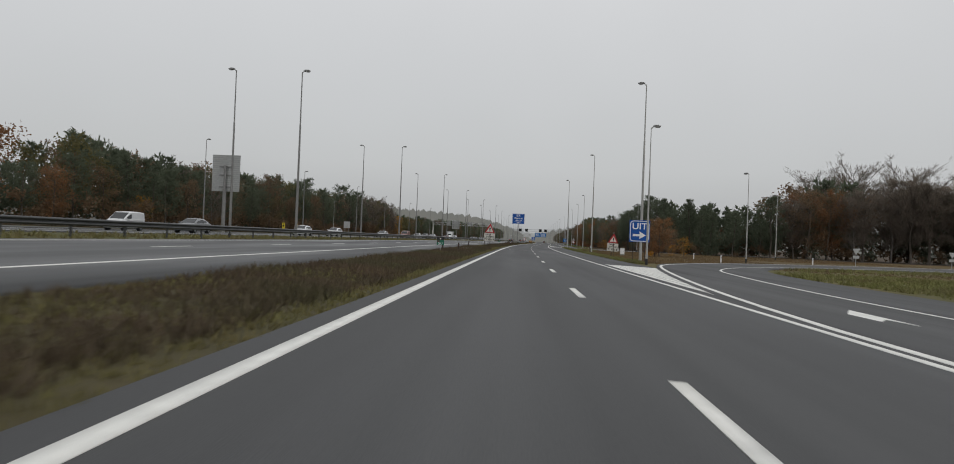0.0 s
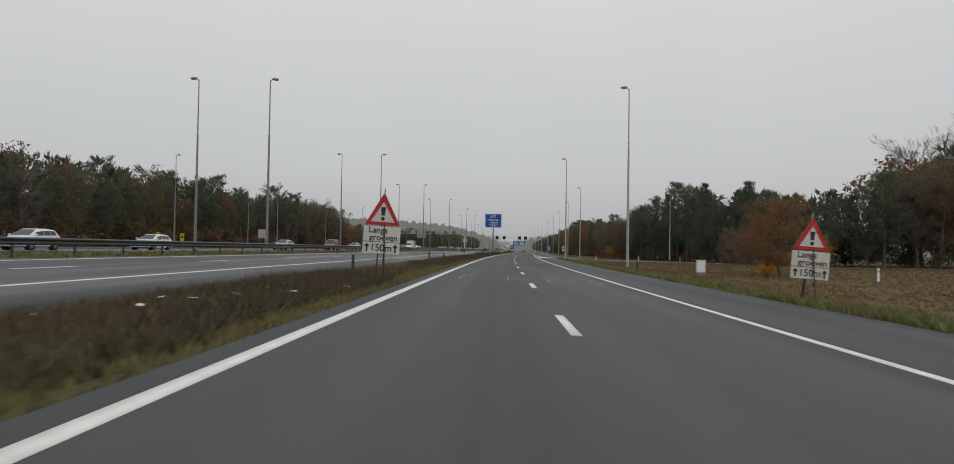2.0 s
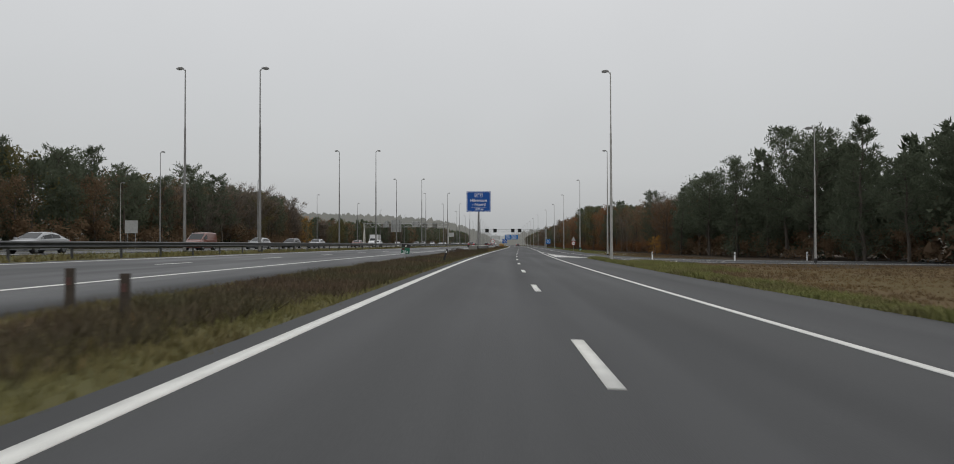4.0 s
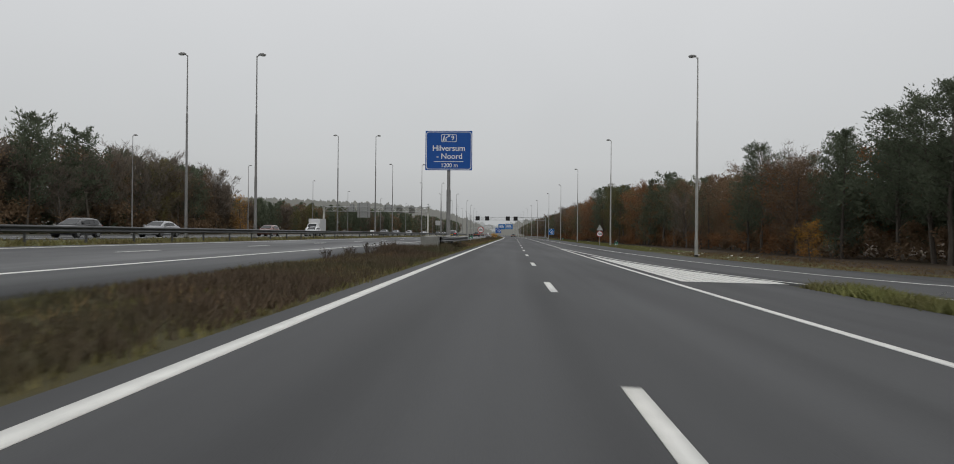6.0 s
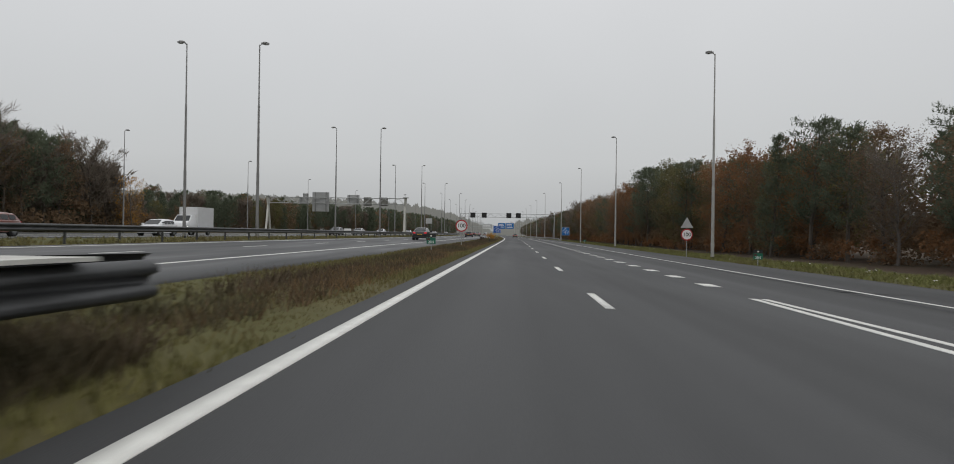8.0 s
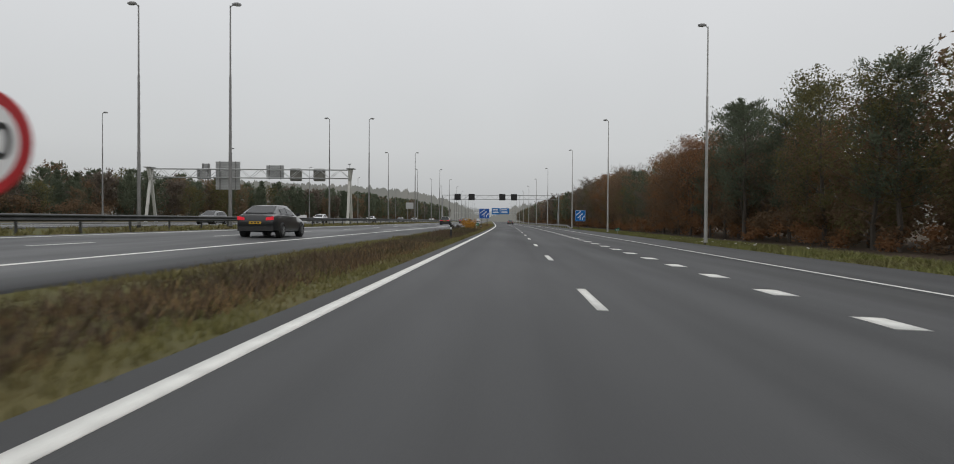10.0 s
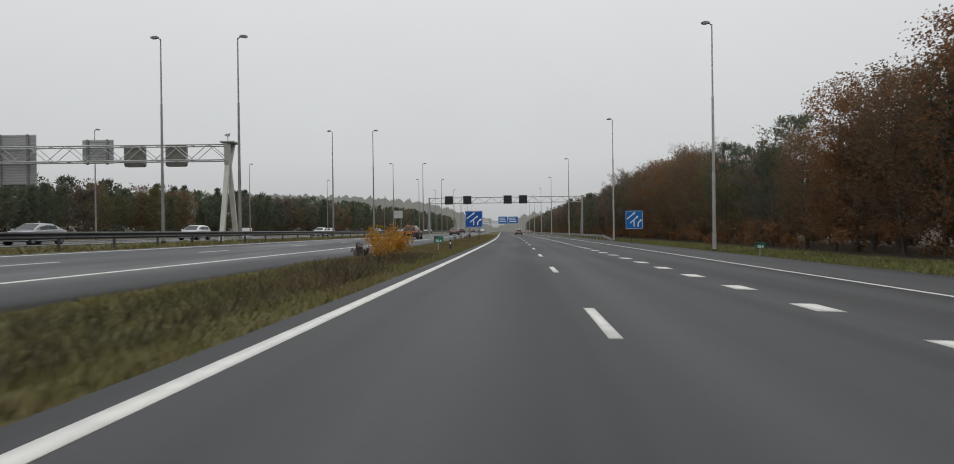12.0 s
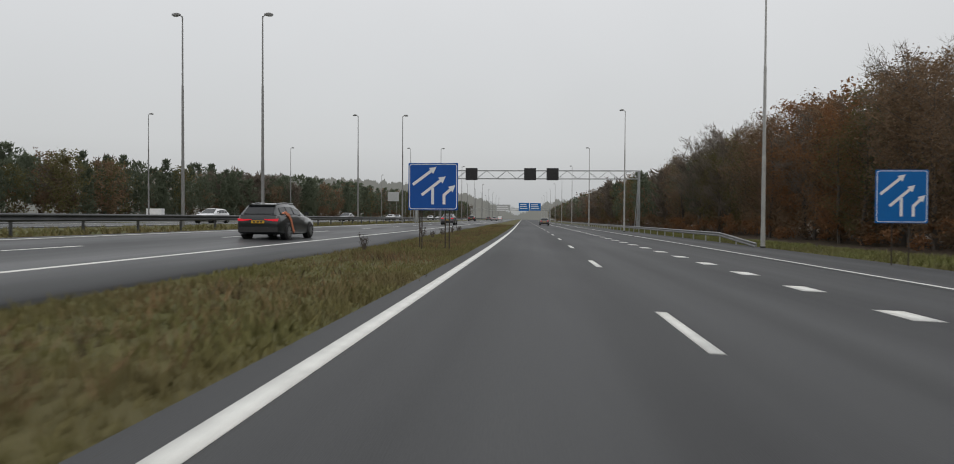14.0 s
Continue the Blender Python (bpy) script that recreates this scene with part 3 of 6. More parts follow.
def lettering(text, size, parent, x, y, z, material, name="lettering", turn=0.0, wide=1.0, align="CENTER"):
    """Raised letters that face the traffic (towards -y)."""
    cu = bpy.data.curves.new("letters", "FONT")
    cu.body, cu.size, cu.align_x, cu.align_y, cu.extrude, cu.offset = text, size, align, "CENTER", 0.003, size * 0.012
    tmp = new("letters", cu)
    me = bpy.data.meshes.new_from_object(tmp.evaluated_get(bpy.context.evaluated_depsgraph_get()))
    bpy.data.objects.remove(tmp)
    me.materials.clear()
    me.materials.append(material)
    ob = new(name, me)
    ob.matrix_basis = Matrix.Translation((x, y, z)) @ Matrix.Rotation(radians(turn), 4, "Y") @ Matrix.Rotation(radians(90), 4, "X") @ Matrix.Diagonal((wide, 1, 1, 1))
    ob.parent = parent
    return ob


def panel(parent, x0, x1, z0, z1, colour, border=SIGN_WHITE, r=0.12, y=0.0, edge=0.05, inset=0.03, name="panel", label=""):
    """A sign panel: a folded plate with a painted border that stands 3 mm proud."""
    bm = bmesh.new()
    plate(bm, rounded(x0, x1, z0, z1, 0.03), y, y + 0.045)
    p = part(name, bm, SIGN_BACK if not colour else colour, parent, label)
    if border:
        bm = bmesh.new()
        a, b = rounded(x0 + inset, x1 - inset, z0 + inset, z1 - inset, r, 5), rounded(x0 + inset + edge, x1 - inset - edge, z0 + inset + edge, z1 - inset - edge, max(0.02, r - edge), 5)
        n = len(a)
        vs = [(u, y - 0.003, v) for u, v in a] + [(u, y - 0.003, v) for u, v in b] + [(u, y + 0.002, v) for u, v in a] + [(u, y + 0.002, v) for u, v in b]
        vadd(bm, vs, [(i, (i + 1) % n, n + (i + 1) % n, n + i) for i in range(n)] + [(i, (i + 1) % n, 2 * n + (i + 1) % n, 2 * n + i) for i in range(n)] + [(n + i, n + (i + 1) % n, 3 * n + (i + 1) % n, 3 * n + i) for i in range(n)])
        part("border", bm, border, p, "white painted border")
    return p


def shape(parent, name, pts, material, y, label="", thick=0.004):
    bm = bmesh.new()
    plate(bm, pts, y - thick, y + 0.002)
    return part(name, bm, material, parent, label)


def poles(parent, xs, z0, z1, r, y=0.08, material=GALV, name="pole"):
    for x in xs:
        bm = bmesh.new()
        tube(bm, (x, y, z0), (x, y, z1), r, r, 10)
        part(name, bm, material, parent)


def road_lean(s):
    return -math.degrees(math.atan2(float(bend(s + 5)) - float(bend(s - 5)), 10))


# exit sign
base = at(11.82, 58.0)
uit = thing("exit_sign", "square blue exit sign with white letters and an arrow", "road sign", base, 0)
p = panel(uit, -0.83, 0.83, 1.68, 3.47, SIGN_BLUE, r=0.3, edge=0.055, inset=0.05)
lettering("UIT", 0.72, p, 0, -0.004, 2.95, SIGN_WHITE, wide=1.1)
shape(p, "arrow", [(-0.54, 2.15), (0.02, 2.15), (-0.02, 1.92), (0.52, 2.24), (-0.02, 2.56), (0.02, 2.33), (-0.54, 2.33)], SIGN_WHITE, -0.001, "white arrow")
poles(uit, (-0.5, 0.5), -0.4, 3.3, 0.03, material=WOOD)


def warning_sign(place, turn, tilt):
    """A triangle with an exclamation mark over two white boards, on a leaning tripod."""
    ob = thing("warning_sign", "temporary red triangle warning sign with white boards on thin legs", "road sign", place, turn, "temporary warning signs")
    c = math.tan(radians(tilt))
    h, b = 2.74, 1.78
    t = shape(ob, "triangle", [(-0.53, b), (0.53, b), (0.53, b + 0.03), (0.03, h), (-0.03, h), (-0.53, b + 0.03)], SIGN_RED, 0.0, "red triangle", 0.03)
    shape(t, "field", [(-0.37, b + 0.1), (0.37, b + 0.1), (0.0, h - 0.24)], SIGN_DULL, -0.031, "dull white field")
    shape(t, "mark", [(-0.055, b + 0.3), (0.055, b + 0.3), (0.075, b + 0.56), (-0.075, b + 0.56)], BLACK, -0.036, "black exclamation mark")
    shape(t, "dot", shifted(disc(0.06, 14), 0, b + 0.2), BLACK, -0.036)
    up = shape(ob, "upper_board", [(-0.57, 1.27), (0.57, 1.27), (0.57, 1.74), (-0.57, 1.74)], SIGN_DULL, 0.0, "white text board", 0.03)
    lettering("Langs", 0.27, up, -0.12, -0.034, 1.62, BLACK)
    lettering("groeven", 0.27, up, 0.06, -0.034, 1.39, BLACK)
    dn = shape(ob, "lower_board", [(-0.57, 0.9), (0.57, 0.9), (0.57, 1.25), (-0.57, 1.25)], SIGN_DULL, 0.0, "white distance board", 0.03)
    lettering("150m", 0.3, dn, 0.0, -0.034, 1.075, BLACK)
    for x in (-0.44, 0.44):
        shape(dn, "arrow", [(x - 0.03, 0.95), (x + 0.03, 0.95), (x + 0.03, 1.1), (x + 0.09, 1.1), (x, 1.21), (x - 0.09, 1.1), (x - 0.03, 1.1)], BLACK, -0.031)
    for x0, x1, y1 in ((-0.1, -0.14, 0.0), (0.08, 0.2, -0.25), (0.0, 0.05, 0.6)):
        bm = bmesh.new()
        tube(bm, (x1, y1 + 0.04, -0.2), (x0 * 0.3, 0.04, 2.3), 0.022, 0.022)
        part("leg", bm, WOOD, ob)
    bm = bmesh.new()
    tube(bm, (0, 0.045, 0.8), (0, 0.045, 2.92), 0.02, 0.02)
    part("stem", bm, GALV, ob)
    ob.matrix_basis = ob.matrix_basis @ Matrix.Rotation(radians(tilt), 4, "Y")
    return ob


warning_sign(at(-1.32, 75.1, -0.06), 0, 3)
warning_sign(at(11.72, 74.9, -0.22), 0, 4)

# large direction sign
base = at(-2.35, 211.2)
big = thing("direction_sign", "large blue motorway direction sign on one thick grey post", "road sign", base, road_lean(211))
p = panel(big, -1.82, 1.82, 5.93, 8.98, SIGN_BLUE, r=0.2, edge=0.05, inset=0.06)
lettering("Hilversum", 0.62, p, 0, -0.004, 7.62, SIGN_WHITE, wide=1.0)
lettering("- Noord", 0.6, p, 0.05, -0.004, 7.0, SIGN_WHITE, wide=1.0)
lettering("1200 m", 0.44, p, 0.05, -0.004, 6.3, SIGN_WHITE)
shape(p, "rule", [(-1.15, 6.58), (1.15, 6.58), (1.15, 6.62), (-1.15, 6.62)], SIGN_WHITE, -0.001)
badge = shape(p, "badge", rounded(-0.6, 0.6, 8.12, 8.72, 0.1), SIGN_WHITE, -0.001, "white framed junction number")
shape(badge, "badge_field", rounded(-0.56, 0.56, 8.16, 8.68, 0.08), SIGN_BLUE, -0.006)
lettering("9", 0.5, badge, 0.3, -0.011, 8.42, SIGN_WHITE)
shape(badge, "symbol", [(-0.5, 8.22), (-0.36, 8.22), (-0.3, 8.62), (-0.38, 8.62)], SIGN_WHITE, -0.009)
shape(badge, "symbol", [(-0.3, 8.22), (-0.16, 8.22), (-0.2, 8.4), (0.02, 8.56), (0.06, 8.5), (0.1, 8.64), (-0.06, 8.64), (-0.04, 8.6), (-0.25, 8.44)], SIGN_WHITE, -0.009)
bm = bmesh.new()
prism(bm, [(0.17 * math.cos(radians(22.5 + 45 * i)), 0.2 + 0.17 * math.sin(radians(22.5 + 45 * i))) for i in range(8)], -0.3, 4.4)
prism(bm, [(0.135 * math.cos(radians(22.5 + 45 * i)), 0.2 + 0.135 * math.sin(radians(22.5 + 45 * i))) for i in range(8)], 4.4, 8.7)
part("post", bm, MAST_DARK, big, "thick octagonal grey post")
for z in (6.4, 7.5, 8.5):
    bm = bmesh.new()
    box(bm, -1.7, 1.7, 0.046, 0.1, z - 0.04, z + 0.04)
    part("rail", bm, GALV, big)

# barrier round its foot
blk = thing("concrete_block", "rough grey concrete block at the end of a short barrier", "concrete block", at(-2.38, 200.0), road_lean(200))
bm = bmesh.new()
box(bm, -0.62, 0.45, 0.0, 1.1, -0.2, 0.83, 0.04)
part("block", bm, CONCRETE, blk)
for side, runs in ((1, [(201.15, 0.635, -1.84), (204, 0.63, -1.86), (207, 0.635, -1.64), (210, 0.65, -1.28), (213.0, 0.67, -0.95)]),
                   (-1, [(201.15, 0.62, -2.9), (205, 0.6, -2.92), (209, 0.6, -2.88), (211.8, 0.62, -2.7), (214.2, 0.66, -1.55)])):
    g = thing("guardrail", "short dented dark steel guardrail round a sign post", "guardrail", at(runs[0][2], 201.2), kind="structure")
    vs, fs = [], []
    for (s0, h0, o0), (s1, h1, o1) in zip(runs, runs[1:]):
        for o, s, h in ((o0, s0, h0), (o1, s1, h1)):
            row = rail_beam(o, side, [(s, h), (s + 0.01, h)])[0]
            vs += row[:len(row) // 2]
    m = len(beam_profile(0)) * 2
    fs = [(i * m + j, i * m + (j + 1) % m, (i + 1) * m + (j + 1) % m, (i + 1) * m + j) for i in range(len(vs) // m - 1) for j in range(m)]
    ob = new("beam", raw_mesh("beam", vs, fs, RAIL))
    ob.parent, ob.matrix_parent_inverse = g, g.matrix_basis.inverted()
    for s in (203.0, 207.0, 210.4):
        o = float(np.interp(s, [q[0] for q in runs], [q[2] for q in runs]))
        bm = bmesh.new()
        c = at(o - 0.08 * side, s)
        box(bm, c.x - 0.05, c.x + 0.05, c.y - 0.04, c.y + 0.04, c.z - 0.3, c.z + 0.66)
        ob = part("post", bm, RAIL, g)
        ob.matrix_parent_inverse = g.matrix_basis.inverted()
SHEET = mat("weathered_sheet", (0.62, 0.62, 0.58), (0.40, 0.40, 0.37), 1.6, 0.7, bump=0.3, fine=12)
slabs = [(201.15, 0.82, -2.37, 0), (203.95, 0.81, -2.37, -2), (206.8, 0.80, -2.25, -7), (209.6, 0.81, -1.88, -9)]
for i, (s, z, o, skew) in enumerate(slabs):
    sl = thing("cover_sheet", "pale weathered cover sheet lying between two guardrails", "cover sheet", at(o, s), road_lean(s) + skew, "cover sheets")
    bm = bmesh.new()
    n = 7
    vs = []
    for a in range(n):
        for b in range(n):
            x, y = -0.58 + 1.16 * a / (n - 1), 2.8 * b / (n - 1)
            vs.append((x, y, z + 0.025 + 0.045 * noise.noise(Vector((x * 1.3, y * 0.9, i * 5)))))
    vs += [(x, y, q - 0.03) for x, y, q in vs]
    k = n * n
    top = [(a * n + b, a * n + b + 1, (a + 1) * n + b + 1, (a + 1) * n + b) for a in range(n - 1) for b in range(n - 1)]
    rim = [0 * n + b for b in range(n)] + [a * n + n - 1 for a in range(1, n)] + [(n - 1) * n + b for b in range(n - 2, -1, -1)] + [a * n for a in range(n - 2, 0, -1)]
    vadd(bm, vs, top + [tuple(q + k for q in f) for f in top] + [(rim[j], rim[(j + 1) % len(rim)], rim[(j + 1) % len(rim)] + k, rim[j] + k) for j in range(len(rim))])
    part("sheet", bm, SHEET, sl, smooth=False)
    for y in (0.5, 2.3):
        bm = bmesh.new()
        box(bm, -0.14, -0.06, y - 0.04, y + 0.04, -0.2, z - 0.05)
        part("support", bm, RAIL, sl)


def speed_sign(place, turn, height, triangle):
    ob = thing("speed_sign", "round speed limit sign 100 with red rim" + (" below a triangle" if triangle else ""), "road sign", place, turn, "speed limit signs")
    f = shape(ob, "plate", shifted(disc(0.48, 36), 0, height), SIGN_RED, 0.0, "red-rimmed plate", 0.03)
    shape(f, "field", shifted(disc(0.385, 36), 0, height), SIGN_WHITE, -0.031, "white field")
    lettering("100", 0.44, f, 0, -0.038, height, BLACK)
    if triangle:
        shape(ob, "triangle_back", [(-0.5, height + 0.55), (0.5, height + 0.55), (0.0, height + 1.42)], SIGN_BACK, 0.0, "bare grey triangle", 0.03)
    poles(ob, (0.0,), -0.3, height + (1.2 if triangle else 0.4), 0.035, 0.05)
    return ob


speed_sign(at(15.9, 264.3, 0), road_lean(264), 1.77, True)
speed_sign(at(-2.3, 263.6, 0), road_lean(263), 1.66, False)


def merge_sign(place, turn, w, z0, z1, colour, legs):
    """Blue lane sign with three bent arrows."""
    ob = thing("lane_sign", "blue lane sign with three white arrows on thin posts", "road sign", place, turn, "lane signs")
    p = panel(ob, -w / 2, w / 2, z0, z1, colour, r=0.1, edge=0.025, inset=0.035)
    h = z1 - z0
    pt = lambda u, v: Vector((-w / 2 + u * w, z0 + v * h))
    for run, name in (([(0.10, 0.55), (0.47, 0.84)], "arrow"), ([(0.28, 0.33), (0.66, 0.64)], "arrow"), ([(0.49, 0.14), (0.49, 0.47)], "stem"), ([(0.72, 0.14), (0.72, 0.32), (0.86, 0.45)], "arrow")):
        q = [pt(*c) for c in run]
        t_ = 0.028 * w
        for n_, (a, b) in enumerate(zip(q, q[1:])):
            d = (b - a).normalized()
            nn = Vector((-d.y, d.x))
            e = b + d * (t_ * 0.5 if n_ < len(q) - 2 else 0)
            shape(p, "stroke" if n_ < len(q) - 2 else name, [tuple(a - nn * t_ - d * t_ * 0.5), tuple(e - nn * t_), tuple(e + nn * t_), tuple(a + nn * t_ - d * t_ * 0.5)], SIGN_WHITE, -0.001 - 0.0005 * n_, "white arrow")
        if name == "arrow":
            shape(p, "arrow_head", [tuple(b - nn * t_ * 2.6 - d * t_ * 0.6), tuple(b + d * t_ * 4.2), tuple(b + nn * t_ * 2.6 - d * t_ * 0.6)], SIGN_WHITE, -0.0025, "white arrow head")
    poles(ob, legs, -0.3, z1 - 0.2, 0.022, 0.07, WOOD)
    return ob


merge_sign(at(-1.94, 382.2), road_lean(382), 1.84, 1.40, 3.14, SIGN_BLUE, (-0.5, -0.42, 0.45, 0.6))
merge_sign(at(15.15, 382.4), road_lean(382), 1.84, 1.55, 3.5, SIGN_CYAN, (-0.3, 0.3))

# marker boards, reflector posts
TRIM_DARK = mat("worn_reflector", (0.10, 0.035, 0.03), (0.06, 0.028, 0.024), 8.0, 0.6)


def marker_board(place, turn, text, black_top=False, tilt=0.0):
    ob = thing("marker_board", "small green distance board with red corner on a low post", "marker board", place, turn, "distance boards")
    z = 0.58
    g = shape(ob, "board", [(-0.26, z - 0.18), (0.26, z - 0.18), (0.26, z + 0.18), (-0.26, z + 0.18)], SIGN_GREEN, 0.0, "green board", 0.02)
    shape(g, "corner", [(-0.23, z + 0.03), (-0.07, z + 0.03), (-0.07, z + 0.15), (-0.23, z + 0.15)], TRIM_DARK, -0.021, "dull red corner field")
    lettering(text, 0.2, g, 0.0, -0.024, z - 0.08, SIGN_WHITE)
    if black_top:
        lid = shape(ob, "lid", [(-0.27, z + 0.19), (0.27, z + 0.19), (0.27, z + 0.39), (-0.27, z + 0.39)], BLACK, 0.0, "black top plate", 0.03)
        shape(lid, "reflector", shifted(disc(0.05, 14), 0, z + 0.28), SIGN_DULL, -0.031, "pale round reflector")
    poles(ob, (0.0,), -0.3, z + 0.16, 0.03, 0.04)
    if tilt:
        ob.matrix_basis = ob.matrix_basis @ Matrix.Rotation(radians(tilt), 4, "Y")
    return ob




def reflector_post(place, white=False, name_label="short black roadside post with a white reflector", plain=False):
    ob = thing("reflector_post", "white plastic roadside post" if white else name_label, "roadside post", place, 0, "roadside posts")
    bm = bmesh.new()
    prism(bm, [(-0.06, -0.05), (0.06, -0.05), (0.06, 0.03), (0.03, 0.06), (-0.03, 0.06), (-0.06, 0.03)], -0.3, 0.78)
    bm.verts.ensure_lookup_table()
    b = part("body", bm, SIGN_WHITE if white else WOOD if plain else BLACK, ob)
    bm = bmesh.new()
    box(bm, -0.035, 0.035, -0.056, -0.049, 0.52, 0.64)
    part("reflector", bm, BLACK if white else TRIM_DARK if plain else SIGN_WHITE, b)
    return ob

# ---- gantries ----


def truss(bm, p0, p1, depth, high, bays, r=0.05):
    """A box truss between two points, its chords and zigzag bars."""
    p0, p1 = Vector(p0), Vector(p1)
    d = (p1 - p0) / bays
    side = Vector((0, depth / 2, 0))
    up = Vector((0, 0, high))
    for y in (-side, side):
        for z in (Vector(), up):
            tube(bm, p0 + y + z, p1 + y + z, r, r, 6)
        for i in range(bays):
            a, b = p0 + d * i + y, p0 + d * (i + 1) + y
            if i % 2:
                a, b = a + up, b
            else:
                b = b + up
            tube(bm, a, b, r * 0.6, r * 0.6, 5)
    for i in range(bays + 1):
        for z in (Vector(), up):
            tube(bm, p0 + d * i - side + z, p0 + d * i + side + z, r * 0.5, r * 0.5, 5)


near_g = thing("gantry", "light steel lattice gantry over the carriageways with dark signal boxes", "gantry", at(0, 466.0), road_lean(466))
bm = bmesh.new()
truss(bm, (-15.6, 0, 7.35), (18.8, 0, 7.35), 1.1, 1.25, 22)
part("truss", bm, GALV, near_g)
for x, z0 in ((-15.6, 0.3), (18.8, -0.9)):
    bm = bmesh.new()
    for y in (-0.55, 0.55):
        tube(bm, (x, y * 1.5, z0), (x, y, 8.6), 0.14, 0.12, 8)
        tube(bm, (x - 0.5, y * 1.5, z0), (x, y, 7.3), 0.06, 0.06, 6)
    part("leg", bm, GALV, near_g)
for x in (-11.1, -6.95, 2.1, 5.55):
    bm = bmesh.new()
    box(bm, x - 0.92, x + 0.92, -0.95, -0.6, 7.1, 8.95, 0.06)
    b = part("signal_box", bm, BLACK, near_g, "dark unlit lane signal box")
    bm = bmesh.new()
    box(bm, x - 0.75, x + 0.75, -0.965, -0.951, 7.25, 8.8)
    part("screen", bm, mat("unlit_screen", (0.006, 0.006, 0.007), (0.01, 0.01, 0.01), 3, 0.25), b)

BOX_BACK = mat("box_back", (0.17, 0.17, 0.15), (0.12, 0.12, 0.105), 2.0, 0.6)
CONCRETE_PALE = mat("pale_painted_steel", (0.50, 0.50, 0.47), (0.36, 0.36, 0.33), 0.9, 0.6, bump=0.1, big=((0.40, 0.40, 0.37), 0.5))
opp_g = thing("gantry", "white-grey steel lattice gantry over the oncoming carriageways, seen from behind", "gantry", abs_at(-39, 370.0, 0), 0)
bm = bmesh.new()
truss(bm, (-15.6, 0, 7.65), (15.9, 0, 7.65), 1.3, 1.35, 20, 0.06)
part("truss", bm, SIGN_BACK, opp_g)
def beam(bm, p0, p1, wx0, wy0, wx1, wy1):
    """A box beam from p0 to p1, its width along x and y given at both ends."""
    vs = [(p[0] + i * wx / 2, p[1] + j * wy / 2, p[2]) for p, wx, wy in ((p0, wx0, wy0), (p1, wx1, wy1)) for i, j in ((-1, -1), (1, -1), (1, 1), (-1, 1))]
    vadd(bm, vs, [(3, 2, 1, 0), (4, 5, 6, 7), (0, 1, 5, 4), (1, 2, 6, 5), (2, 3, 7, 6), (3, 0, 4, 7)])


for x in (-15.6, 15.9):
    out = 1 if x > 0 else -1
    bm = bmesh.new()
    for y in (-1, 1):
        beam(bm, (x, y * 1.9, 0.3), (x + 0.02 * y, y * 0.14, 7.25), 0.4, 0.32, 0.4, 0.28)
        beam(bm, (x + 0.03 * y, y * 0.15, 7.2), (x + 0.15 * out, y * 0.6, 9.15), 0.4, 0.28, 0.5, 0.42)
    part("leg", bm, CONCRETE_PALE, opp_g, "pale crossed box-section leg")
    bm = bmesh.new()
    beam(bm, (x + 0.2 * out, 0, 9.15), (x + 0.2 * out, 0, 9.27), 1.2, 1.9, 1.2, 1.9)
    part("cap", bm, GALV, opp_g, "weathered steel cap")
bm = bmesh.new()
tube(bm, (15.9, 0, 9.27), (15.9, 0, 9.95), 0.04, 0.04, 8)
box(bm, 15.72, 16.05, -0.12, 0.12, 9.8, 10.0, 0.02)
tube(bm, (15.6, 0.1, 9.92), (16.15, -0.1, 10.02), 0.05, 0.04, 8)
part("camera_mast", bm, GALV, opp_g, "small traffic camera on a stub mast")
for x0, x1, z0, z1 in ((-8.7, -6.45, 7.5, 9.15), (-5.7, -1.8, 5.8, 10.3), (2.4, 5.2, 7.6, 9.75), (-7.9, -6.6, 9.2, 9.95)):
    bm = bmesh.new()
    box(bm, x0, x1, 0.98, 1.04, z0, z1)
    s_ = part("panel", bm, SIGN_BACK, opp_g, "slatted grey back of a sign panel")
    n_ = int((z1 - z0) / 0.24)
    for q in range(n_):
        bm = bmesh.new()
        box(bm, x0, x1, 0.93, 0.979, z0 + 0.04 + (z1 - z0) / n_ * q, z0 + 0.13 + (z1 - z0) / n_ * q)
        part("rib", bm, GALV, s_)
    for u in (0.18, 0.82):
        bm = bmesh.new()
        x = x0 + (x1 - x0) * u
        box(bm, x - 0.09, x + 0.09, 0.8, 0.929, z0 - 0.1, z1 + 0.02)
        part("upright", bm, MAST_DARK, s_, "dark steel upright")
for x0, x1, z0, z1 in ((6.2, 8.05, 7.25, 9.25), (9.95, 11.8, 7.25, 9.25)):
    bm = bmesh.new()
    plate(bm, rounded(x0, x1, z0, z1, 0.2), 0.85, 1.25)
    part("signal_box", bm, BOX_BACK, opp_g, "olive-grey back of a lane signal box")

